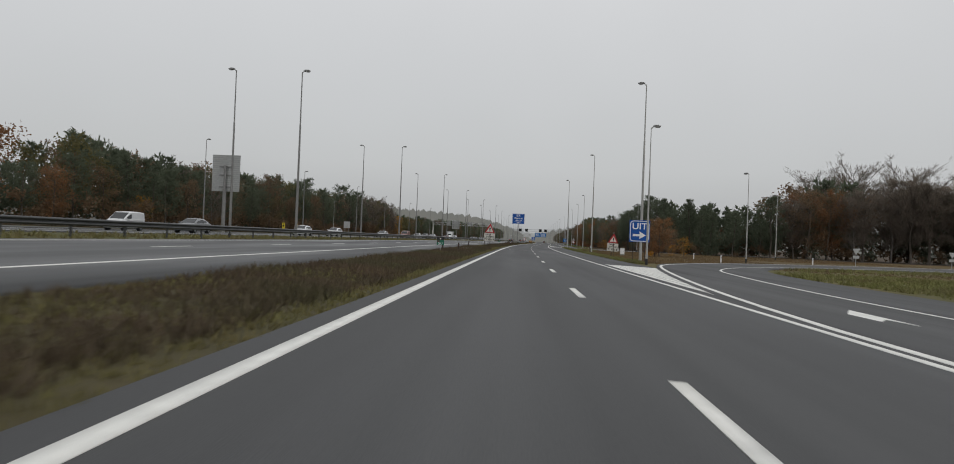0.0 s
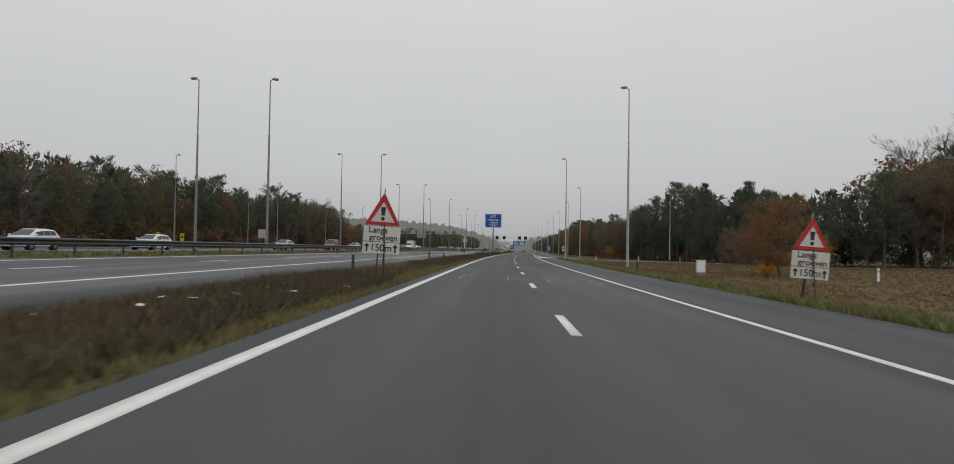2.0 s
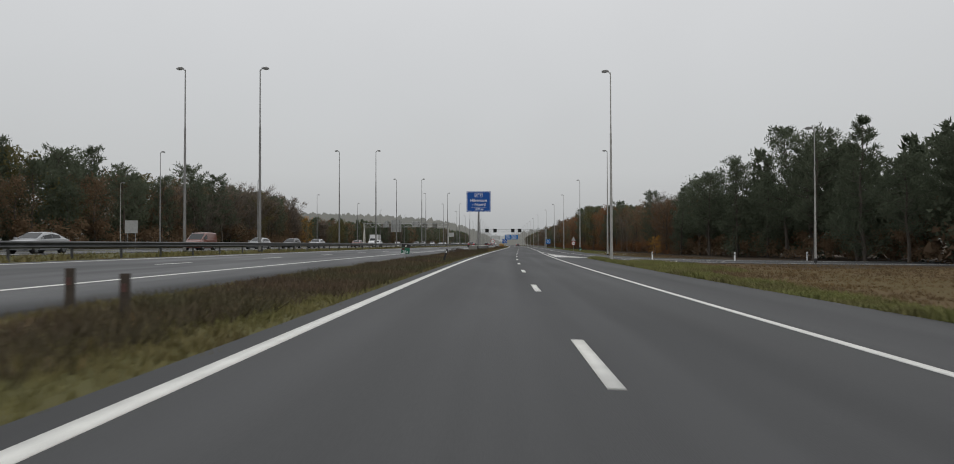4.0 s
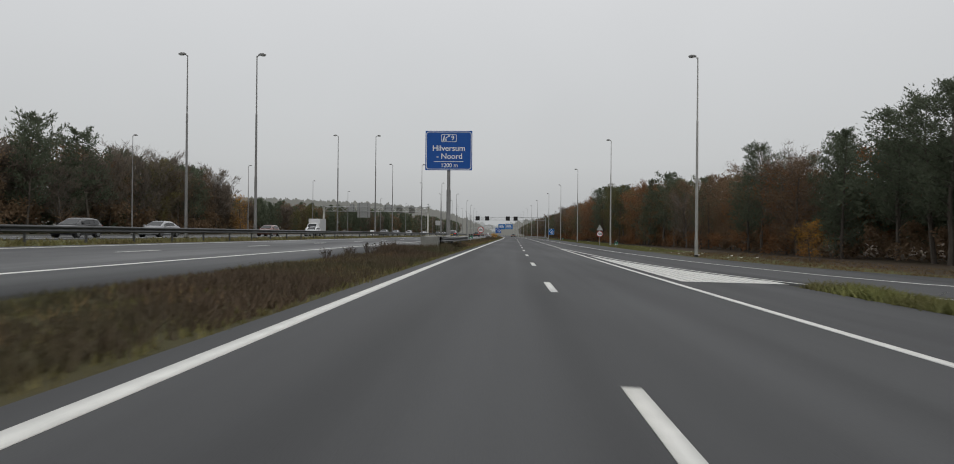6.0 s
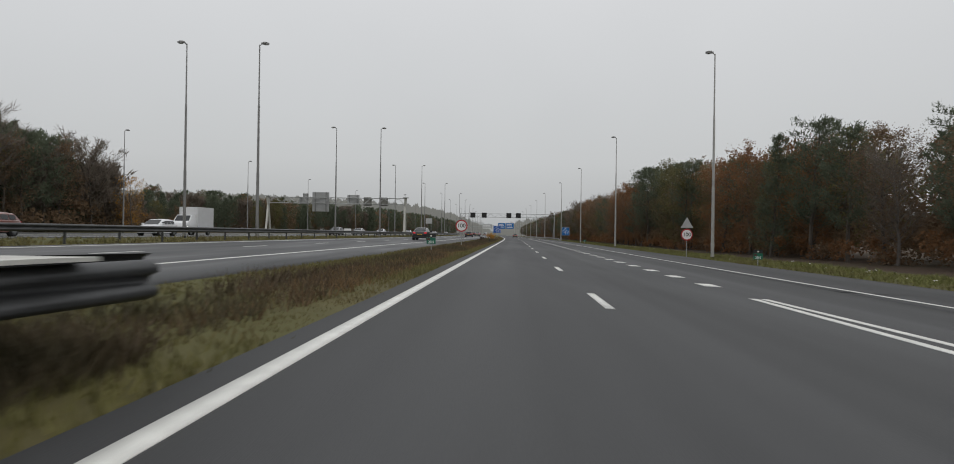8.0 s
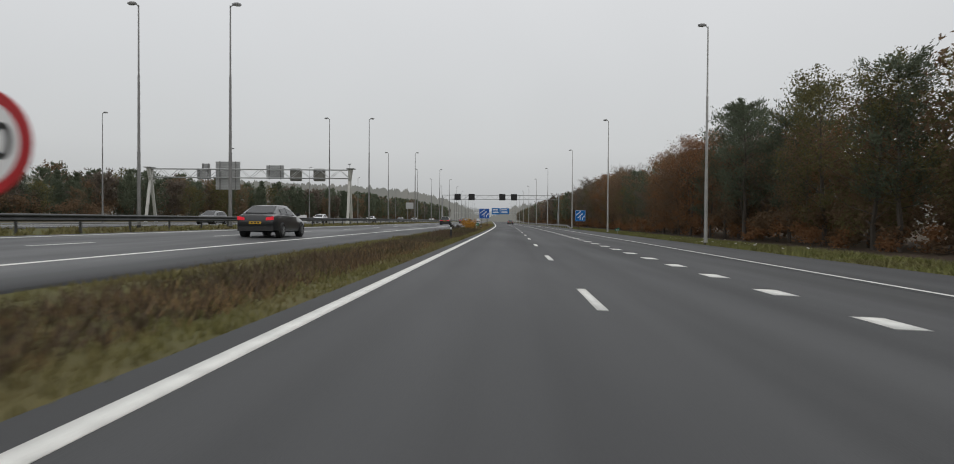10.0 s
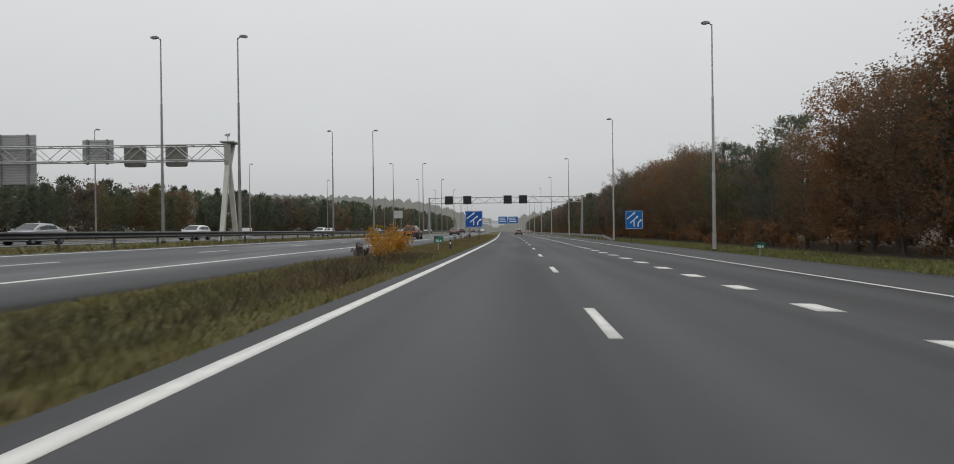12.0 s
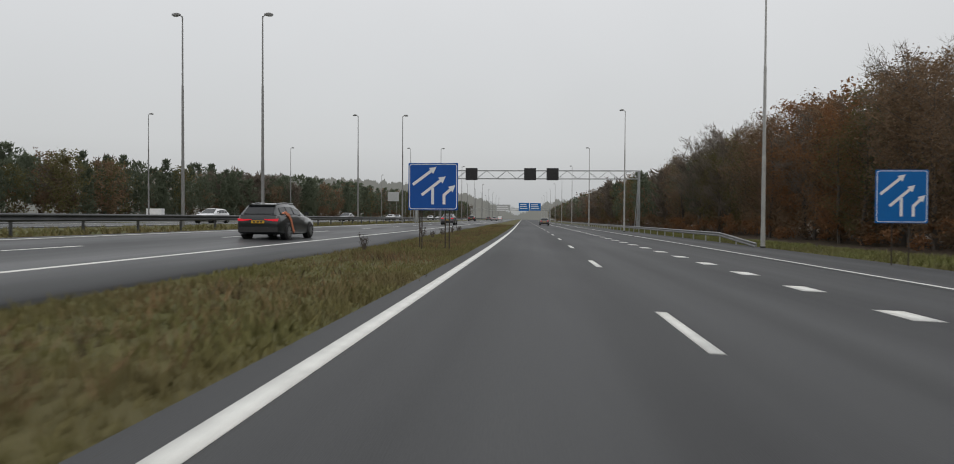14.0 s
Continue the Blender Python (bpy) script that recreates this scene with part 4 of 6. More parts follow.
far_g = thing("gantry", "far steel gantry with two blue direction signs", "gantry", at(-5, 724.0), road_lean(724))
bm = bmesh.new()
truss(bm, (-21, 0, 5.3), (20, 0, 5.3), 1.0, 1.1, 20, 0.08)
for x in (-21, 20):
    tube(bm, (x, 0, -1), (x, 0, 6.4), 0.2, 0.2, 8)
part("truss", bm, GALV, far_g)
for x0, x1, z0, z1 in ((4, 9.3, 5.0, 9.2), (9.7, 15.4, 5.2, 9.1), (-8, -0.4, 5.0, 8.2)):
    bm = bmesh.new()
    box(bm, x0, x1, -0.9, -0.7, z0, z1)
    q = part("panel", bm, SIGN_CYAN if x0 > 0 else SIGN_BACK, far_g, "blue direction sign" if x0 > 0 else "grey panel")
    for k in range(3):
        bm = bmesh.new()
        box(bm, x0 + 0.6, x1 - 1.4 + 0.3 * k, -0.91, -0.901, z1 - 1.1 - 1.0 * k, z1 - 0.7 - 1.0 * k)
        part("text_bar", bm, SIGN_WHITE, q)

# back of a tall sign between the oncoming carriageways
back = thing("sign_back", "large slatted grey back of a direction sign on a thick post", "road sign", at(-40.4, 98.6), 0)
bm = bmesh.new()
box(bm, -2.0, 2.0, -0.02, 0.03, 5.9, 11.1)
pb = part("panel", bm, SIGN_BACK, back, "grey panel back")
for k in range(18):
    bm = bmesh.new()
    box(bm, -2.0, 2.0, -0.07, -0.021, 6.0 + 0.29 * k, 6.08 + 0.29 * k)
    part("rib", bm, GALV, pb)
bm = bmesh.new()
tube(bm, (0, -0.35, -0.4), (0, -0.35, 6.2), 0.28, 0.24, 10)
tube(bm, (0, -0.35, 6.2), (0, -0.35, 9.6), 0.17, 0.15, 10)
part("post", bm, MAST_DARK, back)
for z in (6.5, 8.2, 9.4):
    bm = bmesh.new()
    box(bm, -0.9, 0.9, -0.22, -0.07, z - 0.07, z + 0.07)
    part("arm", bm, MAST_DARK, back)

# ---- trees ----
rng = np.random.default_rng(5)


def leaves(centres, spread, count, size, flat=1.0, slim=0.0, out=0.0):
    """Leaf blades in ragged clumps round the centres given: vertices and triangles. slim narrows them to needles or twigs, out turns them outwards and up."""
    k = rng.integers(0, len(centres), count)
    d = rng.normal(size=(count, 3))
    d /= np.linalg.norm(d, axis=1)[:, None]
    rad = rng.random((count, 1)) ** 0.58 * np.minimum(1.12, 1.0 + 0.09 * rng.normal(size=(count, 1)))
    c = np.asarray(centres)[k] + d * rad * np.asarray(spread)[k][:, None] * np.array([1, 1, flat])
    a = rng.normal(size=(count, 3))
    a /= np.linalg.norm(a, axis=1)[:, None]
    if out:
        away = c * np.array([1, 1, 0.0])
        away /= np.linalg.norm(away, axis=1)[:, None] + 1e-6
        a = a * (1 - out) + (d * 0.5 + away * 0.5 + np.array([0, 0, 0.75])) * out
        a /= np.linalg.norm(a, axis=1)[:, None] + 1e-6
    b = np.cross(a, rng.normal(size=(count, 3)))
    b /= np.linalg.norm(b, axis=1)[:, None] + 1e-6
    sz = size * rng.uniform(0.55, 1.3, (count, 1))
    w_ = sz * (1 - slim)
    v = np.stack([c - a * sz * 0.5 - b * w_ * 0.2, c + a * sz * 0.55, c - a * sz * 0.3 + b * w_ * 0.48], 1).reshape(-1, 3)
    return v, np.arange(count * 3).reshape(-1, 3)


# where the lowest limb leaves the trunk, reach of the limbs, number of limbs, rise, size of a clump
FORMS = {"pine": (0.22, 0.19, 46, 0.55, 0.30), "spruce": (0.05, 0.17, 54, 0.42, 0.34), "oak": (0.06, 0.25, 34, 0.75, 0.40), "bare": (0.16, 0.25, 40, 1.15, 0.30)}


def limbs(h, kind, r):
    """Trunk and limbs as a bmesh, and the limb ends with the reach of each."""
    bm = bmesh.new()
    ends, reach = [], []
    x = y = 0.0
    base_r = 0.011 * h + 0.04
    n = 7
    pts = [(0, 0, -0.4)]
    for i in range(1, n + 1):
        x, y = x + r.normal(0, 0.011 * h), y + r.normal(0, 0.011 * h)
        pts.append((x, y, h * 0.95 * i / n))
    for i in range(n):
        tube(bm, pts[i], pts[i + 1], base_r * (1 - i / n) + 0.02, base_r * (1 - (i + 1) / n) + 0.02, 6)
    low_at, width, count, lift, clump = FORMS[kind]
    for i in range(count):
        t = low_at + (0.98 - low_at) * (i + r.uniform(0, 1)) / count
        k = min(int(t / 0.95 * n), n - 1)
        p = Vector(pts[k]).lerp(Vector(pts[k + 1]), min(1, max(0, t / 0.95 * n - k)))
        ang = i * 2.4 + r.uniform(-0.7, 0.7)
        u = (t - low_at) / (1 - low_at)
        prof = {"pine": 0.18 + 1.05 * math.sin(math.pi * min(1, 0.22 + 0.72 * u)) ** 0.8, "spruce": 0.16 + 1.0 * (1 - u) ** 0.7, "oak": 0.25 + 0.9 * math.sin(math.pi * (0.2 + 0.72 * u)), "bare": 0.2 + 0.9 * math.sin(math.pi * (0.16 + 0.7 * u))}[kind]
        ln = h * width * prof * r.uniform(0.65, 1.2)
        rise = lift * ln * r.uniform(0.6, 1.3)
        e = p + Vector((math.cos(ang) * ln, math.sin(ang) * ln, rise))
        mid = p.lerp(e, 0.55) + Vector((0, 0, -0.08 * ln))
        tube(bm, p, mid, base_r * 0.30 * (1 - 0.6 * t), 0.022, 3)
        tube(bm, mid, e, 0.022, 0.01, 3)
        for q in (0.5, 0.78, 1.02):
            ends.append(tuple(p.lerp(e, q)))
            reach.append(h * width * clump * (0.45 + 0.75 * prof) * r.uniform(0.55, 1.2))
        if kind == "bare":
            for q in range(6):
                m = p.lerp(e, r.uniform(0.35, 1.0))
                f = m + Vector((math.cos(ang) * 0.05 * h + r.normal(0, 0.035) * h, math.sin(ang) * 0.05 * h + r.normal(0, 0.035) * h, abs(r.normal(0.08, 0.03)) * h))
                tube(bm, m, f, 0.02, 0.006, 3)
                ends.append(tuple(f))
                reach.append(0.05 * h)
    ends.append(tuple(pts[-1]))
    reach.append(h * width * 0.2)
    return bm, ends, reach


# name, label, category, leaf material, leaves, leaf size, flatness of a clump, slimness, outward turn
KINDS = {"pine": ("pine_tree", "dark green pine tree with a bare lower trunk", "pine", PINE, 6600, 0.25, 0.85, 0.55, 0.55),
         "spruce": ("pine_tree", "dense dark green young pine tree branched to the ground", "pine", PINE, 6600, 0.25, 0.85, 0.55, 0.55),
         "oak": ("oak_tree", "oak tree with rust-brown autumn leaves", "tree", OAK, 7600, 0.158, 0.85, 0.0, 0.0),
         "brown": ("oak_tree", "leafy tree with dull brown autumn leaves", "tree", BROWN, 7600, 0.158, 0.85, 0.15, 0.1),
         "olive": ("birch_tree", "tree with olive-green fading leaves", "tree", OLIVE, 7600, 0.158, 0.85, 0.1, 0.0),
         "gold": ("birch_tree", "small tree with bright yellow autumn leaves", "tree", GOLD, 3000, 0.17, 0.85, 0.0, 0.0),
         "twiggy": ("birch_tree", "leafless grey-brown birch with dense fine twigs", "tree", GREYTWIG, 7000, 0.5, 0.9, 0.86, 0.6),
         "bare": ("bare_tree", "leafless tree with fine grey-brown twigs", "tree", GREYTWIG, 5200, 0.55, 0.9, 0.92, 0.7)}
stock, arrays = {}, {}
for kind, (name, label, cat, m, count, size, flat, slim, out) in KINDS.items():
    for v in range(4 if kind in ("pine", "oak", "brown", "spruce") else 2):
        r = random.Random(sum(ord(q) for q in kind) * 10 + v)
        r.normal = r.gauss
        bm, ends, reach = limbs(10.0, {"twiggy": "bare"}.get(kind, kind if kind in FORMS else "oak"), r)
        wood = finish("trunk", bm, TWIG if kind == "bare" else BARK)
        top = 11.3 / max(e[2] + 0.6 * q for e, q in zip(ends, reach))
        for vert in wood.vertices:
            vert.co.z *= top
        for near_by, few, big_ in ((True, 1.0, 1.0), (False, 0.5, 1.42)):
            vs, fs = leaves(ends, reach, int(count * few), size * big_, flat, slim, out)
            vs[:, 2] = np.maximum(vs[:, 2] * top, 0.15)
            stock[kind, v, near_by] = (wood, raw_mesh("crown", vs, fs, m))
        for level_, few, big_, thin in (("fine", 1300, 2.35, 0.75), ("middle", 800, 3.0, 0.6), ("far", 320, 3.0, 0.1)):
            got_ = leaves(ends, reach, few, size * big_ * (0.6 if slim > 0.8 and thin < 0.2 else 1.0), flat, slim * thin, out)[0]
            got_[:, 2] = np.maximum(got_[:, 2] * top, 0.15)
            arrays[kind, v, level_] = got_


def tree(kind, place, height, turn):
    name, label, cat, *_ = KINDS[kind]
    v = rng.integers(0, 4 if kind in ("pine", "oak", "brown", "spruce") else 2)
    ob = thing(name, label, cat, place, turn, "roadside trees")
    k = height / 10.0
    broad = 1.3 if kind in ("oak", "gold") and height < 5.5 else 1.0
    ob.scale = (broad * k * rng.uniform(0.9, 1.15), broad * k * rng.uniform(0.9, 1.15), k)
    for nm, me in zip(("trunk", "crown"), stock[kind, v, place.x > 0]):
        q = new(nm, me)
        q.parent = ob
    return ob


def along(chain, gap, off=0.0):
    """Places at even steps along a chain of (o, s), moved off metres away from the road."""
    out = []
    for a, b in zip(chain, chain[1:]):
        a, b = Vector(a), Vector(b)
        n = max(1, round((b - a).length / gap))
        d = (b - a).normalized()
        away = Vector((d.y, -d.x))
        if away.x * (1 if a.x > 0 else -1) + away.y * 0.9 < 0:
            away = -away
        out += [a.lerp(b, (i + 0.5) / n) + away * off for i in range(n)]
    return out


def pick(weights):
    names = list(weights)
    w = np.array([weights[q] for q in names], float)
    return names[rng.choice(len(names), p=w / w.sum())]


RIGHT_FRONT = [(118, 134), (76, 146), (46, 148), (38, 150), (32.5, 172), (29, 196), (27, 215), (25.5, 260), (23.5, 310), (23, 360), (24.5, 420), (26, 480)]
LEFT_FRONT = [(-84, 40), (-76, 80), (-66, 120), (-70, 170), (-68, 230), (-66, 280), (-67, 334), (-88, 356), (-104, 390), (-104, 450)]


def right_mix(s, o):
    if o > 54:
        return {"brown": 4, "bare": 1.5, "twiggy": 4, "oak": 1.5, "pine": 1.5}
    if s < 213:
        return {"pine": 5.5, "spruce": 4.5}
    if s < 226:
        return {"brown": 4, "pine": 2, "oak": 1.5, "bare": 1}
    if s < 290:
        return {"oak": 2.2, "brown": 5, "pine": 2.2, "olive": 1.8, "twiggy": 0.8, "bare": 0.8}
    return {"oak": 3.2, "brown": 5, "pine": 1.6, "olive": 2, "twiggy": 0.8, "bare": 0.7} if s < 440 else {"twiggy": 4, "brown": 3, "oak": 0.4, "pine": 3, "olive": 3}


def left_mix(s):
    if s < 130:
        return {"pine": 4, "brown": 4, "oak": 1.5, "olive": 1}
    if s < 250:
        return {"pine": 6, "brown": 2, "olive": 1.5, "bare": 0.8}
    if s < 345:
        return {"brown": 2, "bare": 2, "twiggy": 2, "pine": 4, "olive": 1}
    return {"pine": 6, "spruce": 4.5, "twiggy": 3, "brown": 1.6, "olive": 1.4}


def right_height(s, o=30.0):
    """The usual height of the trees on the right, taller along the field's far edge."""
    grown = min(1.0, max(0.0, (o - 50) / 10)) if s < 175 else 0.0
    return (1 - grown) * TALL_RIGHT(s) + grown * 15.0


def TALL_RIGHT(s):
    return float(np.interp(s, [130, 150, 165, 180, 192, 202, 214, 235, 250, 264, 300, 325, 345, 357, 366, 378, 390, 410, 425, 450, 480, 520], [8.6, 8.8, 10.4, 11.6, 10.6, 9.0, 8.5, 8.4, 8.8, 9.3, 10.2, 9.9, 9.3, 9.2, 9.0, 8.3, 8.8, 11.0, 11.6, 11.0, 10.4, 10]))


for p in along(RIGHT_FRONT, 3.9):
    o, s = p.x + rng.uniform(0, 2.5), p.y + rng.uniform(-1, 1)
    h = right_height(s, o) * rng.uniform(0.82, 1.04 if 225 < s < 262 else 1.15)
    kind = pick(right_mix(s, o))
    tree(kind, at(o, s, -0.1), h * (0.84 if kind == "bare" else 1.0), rng.uniform(0, 360))
LEFT_TALL_FRONT = lambda s: rng.uniform(7.8, 10.2) if s < 110 else rng.uniform(9.5, 15) if s < 335 else rng.uniform(6.5, 11.5)
for p in along(LEFT_FRONT, 6.0):
    o, s = p.x - rng.uniform(0, 3 if p.y < 340 else 9), p.y + rng.uniform(-1.5, 1.5)
    tree(pick(left_mix(s)), at(o, s, -0.1), LEFT_TALL_FRONT(s), rng.uniform(0, 360))
for kind, o, s, h in [("gold", -67, 124, 5.5), ("gold", -64.5, 330, 9.0), ("oak", 22.2, 103.6, 5.2), ("brown", 20.4, 109.5, 3.4), ("oak", 21.6, 104.6, 4.2), ("gold", 26.3, 107.0, 2.9), ("gold", 24.6, 107.6, 1.7), ("brown", 29, 131, 4.4), ("olive", -92, 470, 10), ("gold", 23, 204.5, 2.6), ("oak", 66, 150, 9), ("twiggy", 66, 166, 15), ("twiggy", 74, 162, 17.5), ("twiggy", 82, 158, 17), ("brown", 90, 154, 16), ("bare", 36, 455, 13), ("brown", 27, 405, 11.6), ("olive", 28, 411, 12), ("bare", 27.5, 404, 12.2), ("bare", 30, 410, 12.8), ("pine", 26.5, 378, 9.2), ("pine", 26.0, 368, 10.2), ("oak", 23.5, 354, 9.9), ("brown", 25, 349, 9.6), ("bare", 28.5, 221, 9.2), ("bare", 30, 227, 9.4), ("pine", 30.5, 216, 9.6), ("pine", -74, 269, 17.5), ("pine", -67, 272, 15.5), ("pine", -79, 214, 16), ("pine", -89, 209, 18), ("pine", -76, 236, 17), ("pine", -72, 222, 15.5), ("bare", -70, 290, 16), ("bare", -69, 298, 15.5), ("bare", -70, 306, 15), ("bare", -71, 314, 14), ("bare", 69, 168, 19.5), ("bare", 77, 166, 22), ("bare", 86, 160, 21), ("twiggy", 98, 150, 16), ("bare", 33, 330, 12), ("pine", 23.5, 321, 11.4), ("pine", 25, 327, 12.2), ("pine", 26.5, 315, 11.6), ("pine", 27.5, 332, 12.4), ("spruce", 24, 268, 9.4), ("pine", 25.5, 263, 10.2)]:
    tree(kind, at(o, s, -0.1), h, rng.uniform(0, 360))


def wood_mass(name, label, spots, mixes, detail):
    """Many trees further back, joined by leaf kind."""
    got = {}
    for o, s, h in spots:
        kind = pick(mixes(s, o))
        if kind == "bare":
            kind = "twiggy"
        v = rng.integers(0, 2)
        a, k = rng.uniform(0, 2 * math.pi), h / 10.0
        src = arrays[kind, v, detail]
        c, q = math.cos(a) * k, math.sin(a) * k
        pos = at(o, s, -0.1)
        got.setdefault(kind, []).append(np.stack([src[:, 0] * c - src[:, 1] * q + pos.x, src[:, 0] * q + src[:, 1] * c + pos.y, src[:, 2] * k + pos.z], 1))
    for kind, lots in got.items():
        vs = np.concatenate(lots)
        ob = new(name, raw_mesh(name, vs, np.arange(len(vs)).reshape(-1, 3), KINDS[kind][3]))
        tagged(ob, label, "woodland", kind="stuff")


LEFT_TALL = lambda s, lift: (rng.uniform(7.8, 10.2) if s < 110 else rng.uniform(10.5, 14.5) if s < 335 else rng.uniform(6.5, 11.5)) + lift
for row, (gap, off, detail) in enumerate(((4.2, 4.0, "fine"), (4.8, 8.0, "middle"), (6.0, 14.0, "middle"))):
    spots = [(p.x + rng.uniform(-1.5, 1.5), p.y + rng.uniform(-2, 2), right_height(p.y, p.x) * rng.uniform(0.75, 1.06)) for p in along(RIGHT_FRONT, gap, off)]
    wood_mass("woodland", "dense autumn wood behind the first row of trees", spots, right_mix, detail)
for row, (gap, off, detail) in enumerate(((4.5, 5.0, "fine"), (5.5, 11.0, "fine"), (7.0, 18.0, "fine"))):
    spots = [(p.x + rng.uniform(-2, 2), p.y + rng.uniform(-2, 2), LEFT_TALL(p.y, 0.7 * row)) for p in along(LEFT_FRONT, gap, off)]
    wood_mass("woodland", "mixed pine and autumn wood along the motorway", spots, lambda s, o: left_mix(s), detail)
FAR_LEFT = [(-104, 450), (-92, 520), (-68, 600), (-56, 700), (-50, 820), (-48, 1000)]
FAR_RIGHT = [(26, 480), (27, 600), (29, 760), (31, 900), (33, 1130)]
spots = []
near_spots = []
for chain, low_, high_ in ((FAR_LEFT, 9, 13.5), (FAR_RIGHT, 8.5, 12)):
    for off in (0, 6, 13, 21):
        for p in along(chain, 5.5, off):
            spot = (p.x + rng.uniform(-2, 2), p.y + rng.uniform(-2, 2), rng.uniform(low_, high_) + 0.1 * off)
            (near_spots if spot[1] < 620 else spots).append(spot)
wood_mass("woodland", "mixed pine and leafless wood beyond the oncoming carriageways", near_spots, lambda s, o: left_mix(s) if o < 0 else right_mix(s, o), "fine")
wood_mass("woodland", "mixed pine and autumn wood far along the motorway", spots, lambda s, o: left_mix(s) if o < 0 else right_mix(s, o), "far")

# distant wooded hills, the mist put into a colour that glows


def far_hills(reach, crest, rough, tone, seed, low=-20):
    """A ragged line of far treetops at a distance, haze painted in as a glowing tone; crest is a list of (degrees from
    ahead, height).
    """
    # no lamp: emission on a black base carries the painted haze
    m = glow("glowing_haze_tone", tone, 1.0)
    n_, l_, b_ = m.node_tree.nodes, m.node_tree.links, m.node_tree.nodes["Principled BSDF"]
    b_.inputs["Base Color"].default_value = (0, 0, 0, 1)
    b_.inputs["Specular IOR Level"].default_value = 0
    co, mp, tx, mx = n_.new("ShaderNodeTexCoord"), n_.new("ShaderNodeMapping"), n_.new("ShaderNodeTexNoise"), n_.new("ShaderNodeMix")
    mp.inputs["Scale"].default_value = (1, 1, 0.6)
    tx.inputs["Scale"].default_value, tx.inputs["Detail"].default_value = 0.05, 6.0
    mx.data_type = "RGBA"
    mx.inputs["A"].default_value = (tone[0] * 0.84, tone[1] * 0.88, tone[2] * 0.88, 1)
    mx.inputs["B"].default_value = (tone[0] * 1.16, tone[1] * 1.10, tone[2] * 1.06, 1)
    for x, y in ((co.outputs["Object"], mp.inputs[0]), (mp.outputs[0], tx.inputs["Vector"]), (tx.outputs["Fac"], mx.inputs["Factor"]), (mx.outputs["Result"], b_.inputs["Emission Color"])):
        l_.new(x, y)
    vs, n = [], 5200
    for i in range(n + 1):
        deg = crest[0][0] + (crest[-1][0] - crest[0][0]) * i / n
        q = math.radians(deg)
        u = deg * 14
        top = np.interp(deg, [c[0] for c in crest], [c[1] for c in crest])
        if top > low + 1:
            crown = 1 - abs(noise.noise(Vector((u * 1.9, 2, seed)))) * 2.6
            top += rough * (noise.noise(Vector((u * 0.25, 0, seed))) * 1.3 + 0.7 * noise.noise(Vector((u * 0.9, 1, seed))) + 0.55 * crown + 0.22 * noise.noise(Vector((u * 14.0, 2, seed))))
        vs += [(reach * math.sin(q), reach * math.cos(q), low), (reach * math.sin(q), reach * math.cos(q), float(top))]
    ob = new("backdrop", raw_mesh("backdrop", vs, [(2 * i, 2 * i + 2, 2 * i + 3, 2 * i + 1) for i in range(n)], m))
    return tagged(ob, "backdrop of distant wooded hills, haze painted into its glowing colour", "backdrop", kind="structure")


# haze is in the tones: paler for the farther layer
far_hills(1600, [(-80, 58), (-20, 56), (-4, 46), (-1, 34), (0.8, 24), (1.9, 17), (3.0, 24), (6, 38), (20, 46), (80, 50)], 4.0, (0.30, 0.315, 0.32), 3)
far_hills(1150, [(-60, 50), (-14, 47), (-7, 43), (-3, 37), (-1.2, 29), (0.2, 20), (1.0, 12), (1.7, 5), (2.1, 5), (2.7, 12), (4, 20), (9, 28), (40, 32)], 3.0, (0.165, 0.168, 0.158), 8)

# ---- grass and heath ----


def inside(shape_, o, s):
    """Which of the places o, s lie within a closed outline."""
    got = np.zeros(len(o), bool)
    for (a, b), (c, d) in zip(shape_, shape_[1:] + shape_[:1]):
        if b != d:
            got ^= ((b > s) != (d > s)) & (o < (c - a) * (s - b) / (d - b) + a)
    return got


